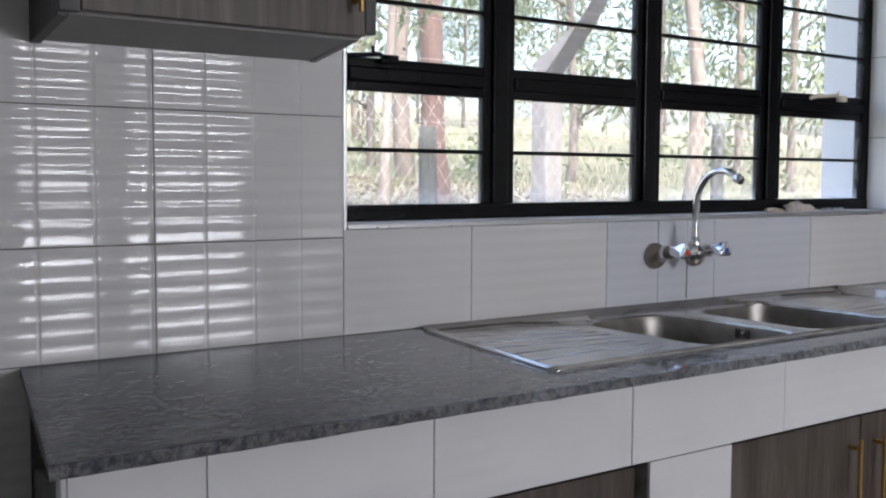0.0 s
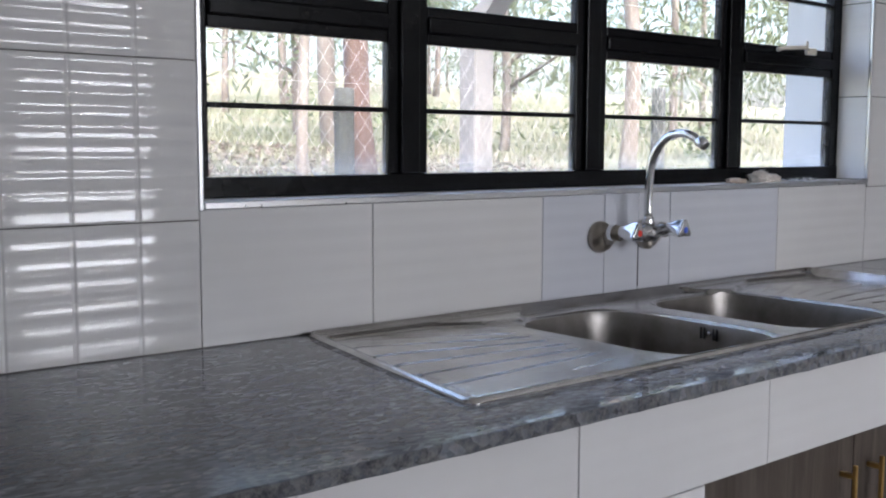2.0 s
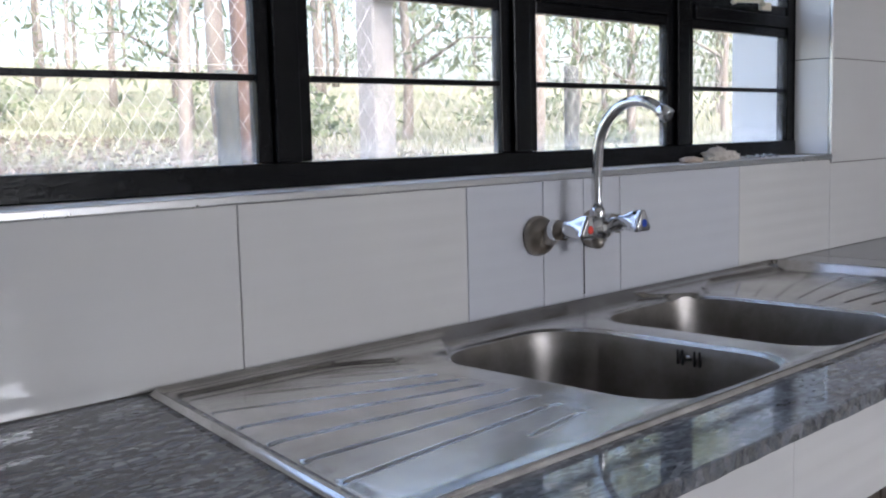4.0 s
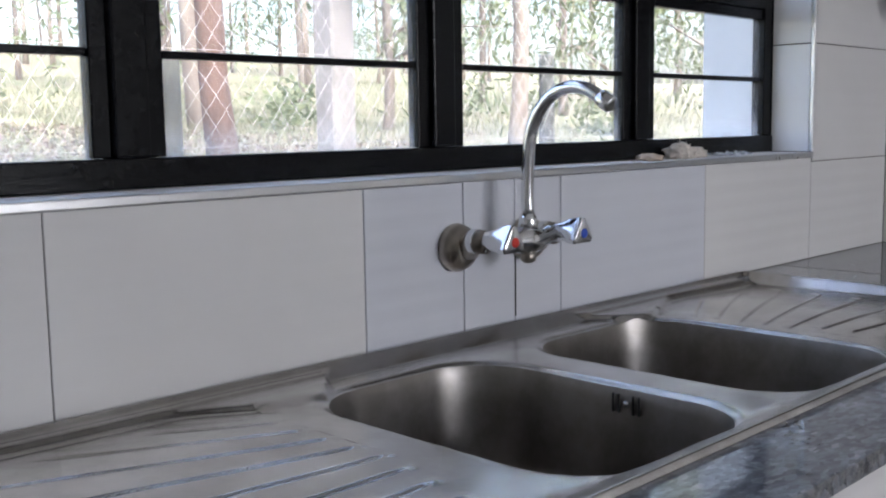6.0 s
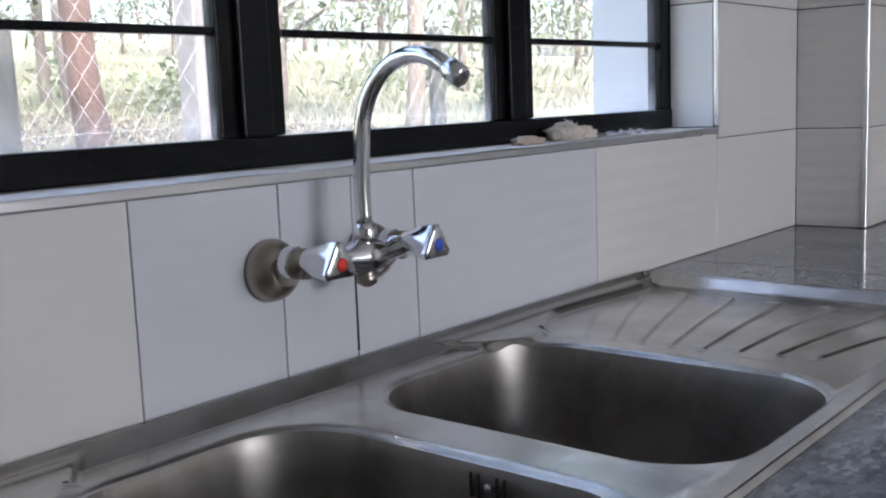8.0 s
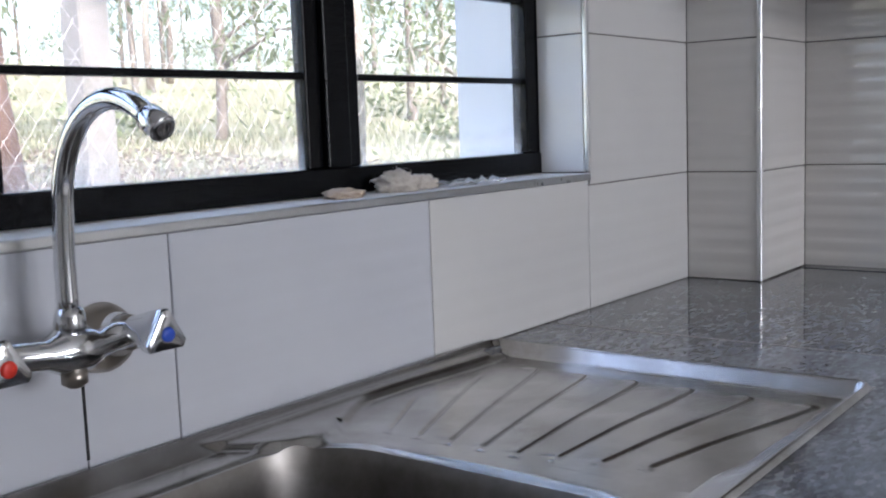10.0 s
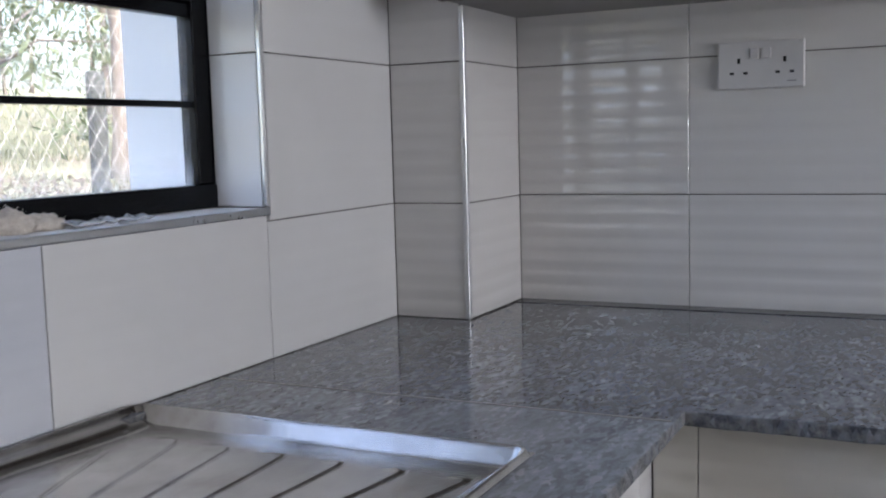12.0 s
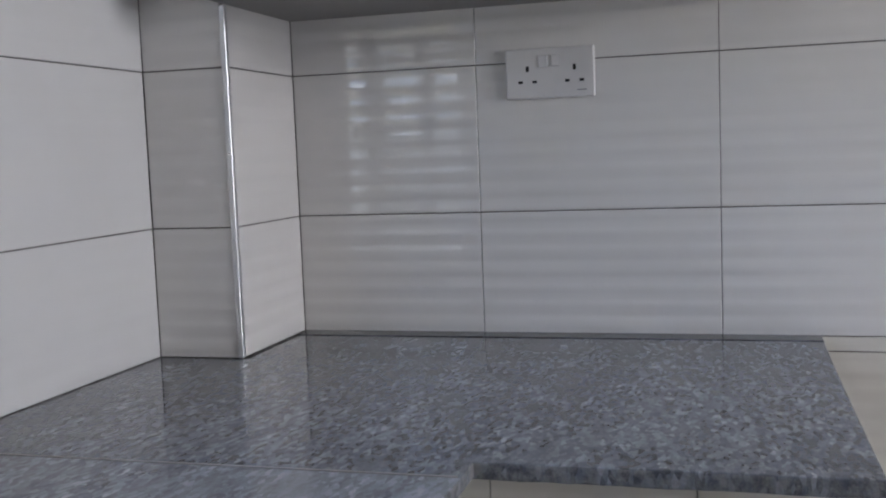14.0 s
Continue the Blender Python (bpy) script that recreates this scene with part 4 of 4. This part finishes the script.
def concrete_post(x, y, top, arm):
    zb = ground_z(x, y) - 0.25
    bm = bmesh.new()
    w_ = 0.062
    prof = [(0, 0, zb), (0, 0, top)] + ([(0, -0.36, top + 0.27)] if arm else [])
    rings = []
    for k, (dx, dy, z) in enumerate(prof):
        c = Vector((x + dx, y + dy, z))
        up = 0.0 if k < 2 else 0.06
        rings.append([bm.verts.new(c + Vector((sx * w_, sy * w_ * (1 if k < 2 else 0.75), (-up if sy > 0 else up) + (0.03 * sy if k == 1 and arm else 0)))) for sx, sy in ((-1, -1), (1, -1), (1, 1), (-1, 1))])
    for r0, r1 in zip(rings, rings[1:]):
        for i in range(4):
            bm.faces.new((r0[i], r0[(i + 1) % 4], r1[(i + 1) % 4], r1[i]))
    bm.faces.new(rings[0][::-1])
    bm.faces.new(rings[-1])
    bmesh.ops.bevel(bm, geom=bm.edges[:], offset=0.008, segments=1, affect="EDGES")
    return part("concrete_post", bm, CONCRETE, fence, "pale concrete post with a cranked top")


concrete_post(3.585, FY + 0.0, 1.80, True)
concrete_post(7.05, FY + 0.02, 1.80, True)
concrete_post(0.15, FY + 0.02, 1.80, True)


def timber_post(x, y, top, r):
    zb = ground_z(x, y) - 0.2
    n = 9
    bm = tube([(x + 0.01 * noise.noise(Vector((k, x, 0))), y, zb + (top - zb) * k / n) for k in range(n + 1)], [r * (1 + 0.12 * noise.noise(Vector((k * .7, x, 3)))) for k in range(n + 1)], 10)
    return part("timber_post", bm, POSTWOOD, fence, "weathered grey timber post", True)


timber_post(2.735, FY - 0.09, 1.46, 0.045)
timber_post(5.15, FY + 0.12, 1.56, 0.042)
timber_post(8.3, FY + 0.12, 1.5, 0.06)


def strand(bm, p, q, r=0.00095):
    p, q = Vector(p), Vector(q)
    d = (q - p).normalized()
    u = d.orthogonal().normalized() * r
    v = d.cross(u)
    k = [u, -u * 0.5 + v * 0.87, -u * 0.5 - v * 0.87]
    a = [bm.verts.new(p + o) for o in k]
    c = [bm.verts.new(q + o) for o in k]
    for i in range(3):
        bm.faces.new((a[i], a[(i + 1) % 3], c[(i + 1) % 3], c[i]))


bm = bmesh.new()
zl, zh = 0.45, 1.80
rng = random.Random(4)
pitch, rise = 0.041, 0.058
for i in range(int(10.5 / pitch)):
    last = None
    for k in range(int((zh - zl) / rise) + 1):
        z = zl + k * rise
        x = -0.6 + i * pitch + (0.5 if (i + k) % 2 else -0.5) * pitch * 1.04
        bulge = 0.05 * noise.noise(Vector((x * 0.9, z * 1.3, 0)))
        sag = 0.035 * noise.noise(Vector((x * 1.3, z * 1.1, 5))) + 0.006 * noise.noise(Vector((x * 9, z * 9, 2)))
        p = Vector((x + sag, FY - 0.06 + bulge, z + sag * 0.6))
        if last:
            # each leg bows a little towards its knuckles
            side = 0.0045 if x > last.x else -0.0045
            mid = (last + p) / 2 + Vector((side * 0.6, 0, side * 0.0 - 0.002))
            strand(bm, last, mid, 0.00082)
            strand(bm, mid, p, 0.00082)
        last = p
part("mesh_wire", bm, WIRE, fence, "galvanised diamond mesh")
for z in (0.75, 1.12, 1.48, 1.79, 1.95, 2.04):
    bm = bmesh.new()
    last = None
    for k in range(22):
        x = -0.6 + 11 * k / 21
        p = (x, FY - 0.05 - (0.22 if z > 1.9 else 0) - (0.12 if z > 2 else 0), z + 0.02 * noise.noise(Vector((x, z, 1))))
        if last:
            strand(bm, last, p, 0.0009)
        last = p
    part("strand_wire", bm, WIRE, fence, "horizontal plain wire strand")


# trees
def make_tree(name, h, r, bark, seed, leaves, label, low=0.45, spread=1.6):
    rng = random.Random(seed)
    t = thing(name, label, "tree", "eucalyptus trees on the slope")
    bm = bmesh.new()
    n = 14
    lean = rng.uniform(-0.03, 0.03)
    axis = []
    for k in range(n + 1):
        f_ = k / n
        axis.append(Vector((lean * h * f_ + 0.06 * noise.noise(Vector((f_ * 4, seed, 0))) * h * 0.25, 0.05 * noise.noise(Vector((f_ * 4, seed, 9))) * h * 0.25, -0.4 + (h + 0.4) * f_)))
    rad = [max(0.012, r * (1 - 0.8 * k / n) * (1.3 if k == 0 else 1)) for k in range(n + 1)]
    tube(axis, rad, 10, bm=bm)
    tips = []
    for k in range(rng.randint(11, 15)):
        f_ = rng.uniform(low, 0.98)
        i = min(n - 1, int(f_ * n))
        p = axis[i].lerp(axis[i + 1], f_ * n - i)
        a = rng.uniform(0, 6.28)
        ln = spread * (1.15 - 0.6 * f_) * rng.uniform(0.6, 1.2)
        d = Vector((math.cos(a), math.sin(a), rng.uniform(0.15, 0.8)))
        q1 = p + d * ln * 0.5
        q2 = q1 + (d + Vector((0, 0, rng.uniform(-0.6, 0.2)))) * ln * 0.5
        tube([p, q1, q2], [rad[i] * 0.42 + 0.006, rad[i] * 0.25 + 0.004, 0.005], 5, bm=bm)
        tips += [(q1, ln * 0.32), (q2, ln * 0.42), (p.lerp(q2, 0.7), ln * 0.36)]
    part("trunk", bm, bark, t, "", True)
    verts, faces = [], []
    for k in range(leaves):
        c, s_ = rng.choice(tips)
        p = c + Vector((rng.gauss(0, s_), rng.gauss(0, s_), rng.gauss(0, s_ * 0.8) - s_ * 0.2))
        ln, wd = rng.uniform(0.07, 0.15), rng.uniform(0.018, 0.035)
        d = Vector((rng.uniform(-1, 1), rng.uniform(-1, 1), rng.uniform(-1.6, 0.2))).normalized()
        u = d.orthogonal().normalized()
        u = Matrix.Rotation(rng.uniform(0, 6.28), 3, d) @ u
        b0 = len(verts)
        verts += [p - d * ln, p + u * wd, p + d * ln, p - u * wd]
        faces.append((b0, b0 + 1, b0 + 2, b0 + 3))
    me = bpy.data.meshes.new("crown")
    me.from_pydata([tuple(v) for v in verts], [], faces)
    me.materials.append(LEAF)
    cr = new("crown", me)
    cr.parent = t
    return t


TREES = [make_tree("eucalyptus_tree", 13, 0.105, BARK, 1, 3000, "tall pale-barked eucalyptus with sparse foliage", 0.25),
         make_tree("eucalyptus_tree", 11, 0.075, BARK, 2, 2600, "slender eucalyptus with sparse grey-green foliage", 0.2),
         make_tree("eucalyptus_tree", 14, 0.095, BARK_RED, 3, 1900, "tall eucalyptus with reddish peeling bark", 0.3),
         make_tree("eucalyptus_tree", 9, 0.075, BARK, 5, 3200, "young leafy eucalyptus on the slope", 0.12, 1.9)]
spots = [(2, 4.78, 6.85), (0, 6.8, 10.4), (0, 9.3, 8.2), (3, 9.6, 10.6), (3, 12.9, 9.4), (3, 15.5, 12.4), (3, 8.2, 13.5), (1, 3.4, 5.6), (3, 17.5, 10.5)]
rng = random.Random(11)
tries = 0
while len(spots) < 54 and tries < 4000:
    tries += 1
    bear = radians(rng.uniform(14, 68))
    d = 19 + 35 * rng.random() ** 0.7
    x, y = d * math.sin(bear), d * math.cos(bear)
    if y < 6 or any(math.hypot(x - a, y - c) < 1.6 + d * 0.03 for _, a, c in spots):
        continue
    spots.append((rng.choice([0, 0, 0, 1, 1, 1, 3, 3]), x, y))
used = set()
for k, x, y in spots:
    m = pose(x, y, ground_z(x, y), 0, 0, rng.uniform(0, 360))
    sc = rng.uniform(0.85, 1.2) if y > 6 else 0.5
    if k in used:
        o = copy_thing(TREES[k], m)
    else:
        o = TREES[k]
        o.matrix_basis = m
        used.add(k)
    o.scale = (sc, sc, sc)


def leafy(name, n, place, size, mat, label, cat, upright, kind="stuff"):
    verts, faces = [], []
    rng = random.Random(len(name) + n)
    for _ in range(n):
        p, d = place(rng)
        ln = rng.uniform(*size)
        wd = ln * (0.06 if upright else 0.32)
        if d is None:
            d = Vector((rng.uniform(-0.45, 0.45), rng.uniform(-0.45, 0.45), 1)) if upright else Vector((rng.uniform(-1, 1), rng.uniform(-1, 1), rng.uniform(-0.4, 0.8)))
        d = d.normalized()
        u = Matrix.Rotation(rng.uniform(0, 6.28), 3, d) @ d.orthogonal().normalized()
        b0 = len(verts)
        if upright:
            verts += [p - u * wd, p + u * wd, p + d * ln]
            faces.append((b0, b0 + 1, b0 + 2))
        else:
            verts += [p, p + d * ln * 0.5 + u * wd, p + d * ln, p + d * ln * 0.5 - u * wd]
            faces.append((b0, b0 + 1, b0 + 2, b0 + 3))
    me = bpy.data.meshes.new(name)
    me.from_pydata([tuple(v) for v in verts], [], faces)
    me.materials.append(mat)
    return tagged(new(name, me), label, cat, kind=kind)


def on_slope(rng, d0=6.5, d1=32):
    bear, d = radians(rng.uniform(12, 68)), d0 + (d1 - d0) * rng.random() ** 1.6
    x, y = d * math.sin(bear), d * math.cos(bear)
    return x, max(y, 2.6)


def grass_spot(rng):
    while True:
        x, y = on_slope(rng, 7)
        if noise.noise(Vector((x * 0.5, y * 0.5, 3))) > -0.15 - 0.02 * y + 0.12:
            return Vector((x, y, ground_z(x, y) - 0.01)), None


def litter_spot(rng):
    x, y = on_slope(rng, 4.2, 12)
    return Vector((x, y, ground_z(x, y) + 0.012)), Vector((rng.uniform(-1, 1), rng.uniform(-1, 1), rng.uniform(-0.1, 0.25)))


leafy("grass", 50000, grass_spot, (0.04, 0.13), GRASS, "patchy yellow-green grass on the slope", "grass", True)
leafy("leaf_litter", 30000, litter_spot, (0.035, 0.08), LITTER, "dry fallen leaves on bare earth", "leaf litter", False)


def shrub(x, y, s, seed):
    rng = random.Random(seed)
    z = ground_z(x, y)
    stems = [(Vector((x + rng.gauss(0, s * 0.35), y + rng.gauss(0, s * 0.35), z + abs(rng.gauss(s * 0.45, s * 0.3)))), rng.uniform(0.12, 0.24) * s) for _ in range(9)]

    def spot(r2):
        c, k = r2.choice(stems)
        return c + Vector((r2.gauss(0, k), r2.gauss(0, k), r2.gauss(0, k))), None
    return leafy("shrub", int(120 + 170 * s), spot, (0.06, 0.13), BUSH, "low leafy green shrub on the slope", "shrub", False, "thing")


for k, (x, y, s) in enumerate(((7.7, 10.2, 0.45), (9.0, 11.6, 0.5), (12.6, 9.6, 0.5), (13.5, 13.0, 0.6), (6.0, 14.5, 0.5), (16.0, 13.5, 0.7), (10.2, 17.0, 0.7))):
    shrub(x, y, s, 40 + k)

# parts were shaped in place: undo the Empties' own offsets
for ob in list(scene.objects):
    if ob.type == "EMPTY" and not ob.name.startswith("eucalyptus"):
        for c in ob.children:
            c.matrix_parent_inverse = Matrix.Translation(-Vector(ob.location))


# ---- tiles, one by one ----
TILE_MESH = {}


def tile(parent, face, a0, a1, z0, z1, at, mat):
    """One glazed tile. face: the way it looks ('-y', '-x', '+x'); a0..a1 along the wall, z0..z1 up, at: its face's plane."""
    g = 0.0010
    w_, h_ = a1 - a0 - 1.4 * g, z1 - z0 - 2 * g
    key = (round(w_, 4), round(h_, 4), mat.name)
    if key not in TILE_MESH:
        bm = bmesh.new()
        rows = []
        for d, k in ((0.0075, 0), (0.0008, 0), (0.0, 0.0009)):
            rows.append([bm.verts.new((sx * (w_ / 2 - k), d, sz * (h_ / 2 - k))) for sx, sz in ((-1, -1), (1, -1), (1, 1), (-1, 1))])
        for r0, r1 in zip(rows, rows[1:]):
            for i in range(4):
                bm.faces.new((r0[i], r0[(i + 1) % 4], r1[(i + 1) % 4], r1[i]))
        bm.faces.new(rows[-1])
        bmesh.ops.recalc_face_normals(bm, faces=bm.faces)
        me = bpy.data.meshes.new("tile")
        bm.normal_update()
        bm.to_mesh(me)
        bm.free()
        me.materials.append(mat)
        TILE_MESH[key] = me
    ob = new("tile", TILE_MESH[key])
    ob.parent = parent
    c, zc = (a0 + a1) / 2, (z0 + z1) / 2
    j = [random.uniform(-1, 1) for _ in range(3)]
    tip, turn = j[0] * 0.12, j[1] * 0.12
    out = j[2] * 0.0002
    if face == "-y":
        ob.matrix_local = pose(c, at + out, zc, tip, 0, turn)
    elif face == "-x":
        ob.matrix_local = pose(at + out, c, zc, 0, 0, -90 + turn)
    else:
        ob.matrix_local = pose(at + out, c, zc, 0, 0, 90 + turn)
    return ob


def field(parent, face, xs_, zs_, at, mat):
    for a0, a1 in zip(xs_, xs_[1:]):
        for z0, z1 in zip(zs_, zs_[1:]):
            tile(parent, face, a0, a1, z0, z1, at, mat)


random.seed(5)
ZL = [Z0, 1.096, 1.334, 1.588, 1.838, 2.088, 2.338]
ZR = [Z0, 1.103, 1.345, 1.593, 1.843, 2.093, 2.343]
field(wall_n, "-y", [-1.5, -1.1, -0.715, -0.315, 0.085, 0.485, WX0 - 0.006], ZL, YW, TILE)
field(wall_n, "-y", [-1.5, -1.1, -0.7, -0.303, 0.097, 0.269], [0.0, 0.15, 0.40, 0.65, Z0], YW, TILE)
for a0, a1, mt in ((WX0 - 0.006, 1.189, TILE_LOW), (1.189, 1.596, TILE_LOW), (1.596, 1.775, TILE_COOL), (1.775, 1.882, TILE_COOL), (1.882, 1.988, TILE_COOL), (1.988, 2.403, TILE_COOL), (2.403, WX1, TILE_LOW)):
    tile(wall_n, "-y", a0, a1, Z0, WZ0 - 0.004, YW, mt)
tile(wall_n, "-y", WX1, 3.2, Z0, ZR[1], YW, TILE_LOW)
field(wall_n, "-y", [WX1 + 0.006, 3.2], ZR[1:], YW, TILE_LOW)
field(wall_n, "-y", [WX0 - 0.006, 1.2, 1.6, 2.0, 2.4, WX1 + 0.006], [WZ1, 2.343], YW, TILE)
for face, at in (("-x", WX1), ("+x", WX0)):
    field(wall_n, face, [YW + 0.006, 1.851], [WZ0 + 0.002, ZR[2], 1.593, 1.843, WZ1], at, TILE_REVEAL)
field(pilaster, "-x", [1.618 + 0.006, YW], ZR, 3.2, TILE_END)
field(pilaster, "-y", [3.2 + 0.006, XE], ZR, 1.618, TILE_END)
ye = [-0.705, -0.305, 0.095, 0.495, 0.905, 1.292, 1.618]
field(wall_e, "-x", ye, ZR, XE, TILE_END)
field(wall_e, "-x", [-0.705, -0.305, 0.095, 0.495, 0.774], [0.126, 0.376, 0.626, 0.876, Z0], XE, TILE_WARM)
field(apron, "-y", [0.169, 0.341, 0.69, 1.100, 1.514, 1.92, 2.33, 2.74, 2.797], [0.731, Z0 - 0.019], 1.192, TILE_LOW)
field(apron, "-y", [0.169, 0.341, 0.69, 0.735], [0.231, 0.481, 0.731], 1.192, TILE_LOW)
field(apron, "-y", [1.144, 1.362], [0.231, 0.481, 0.731], 1.192, TILE_LOW)
field(apron_e, "-x", [0.775, 0.925, 1.135, 1.19], [0.731, Z0 - 0.019], 2.793, TILE_WARM)

# grime under the tap and along the worktop's back edge
stain = tagged(link_mesh("water_stain", box(1.8805, YW - 0.0004, Z0 + 0.012, 1.8835, YW + 0.001, 1.012), DARK, wall_n), "dark dirty joint under the tap")
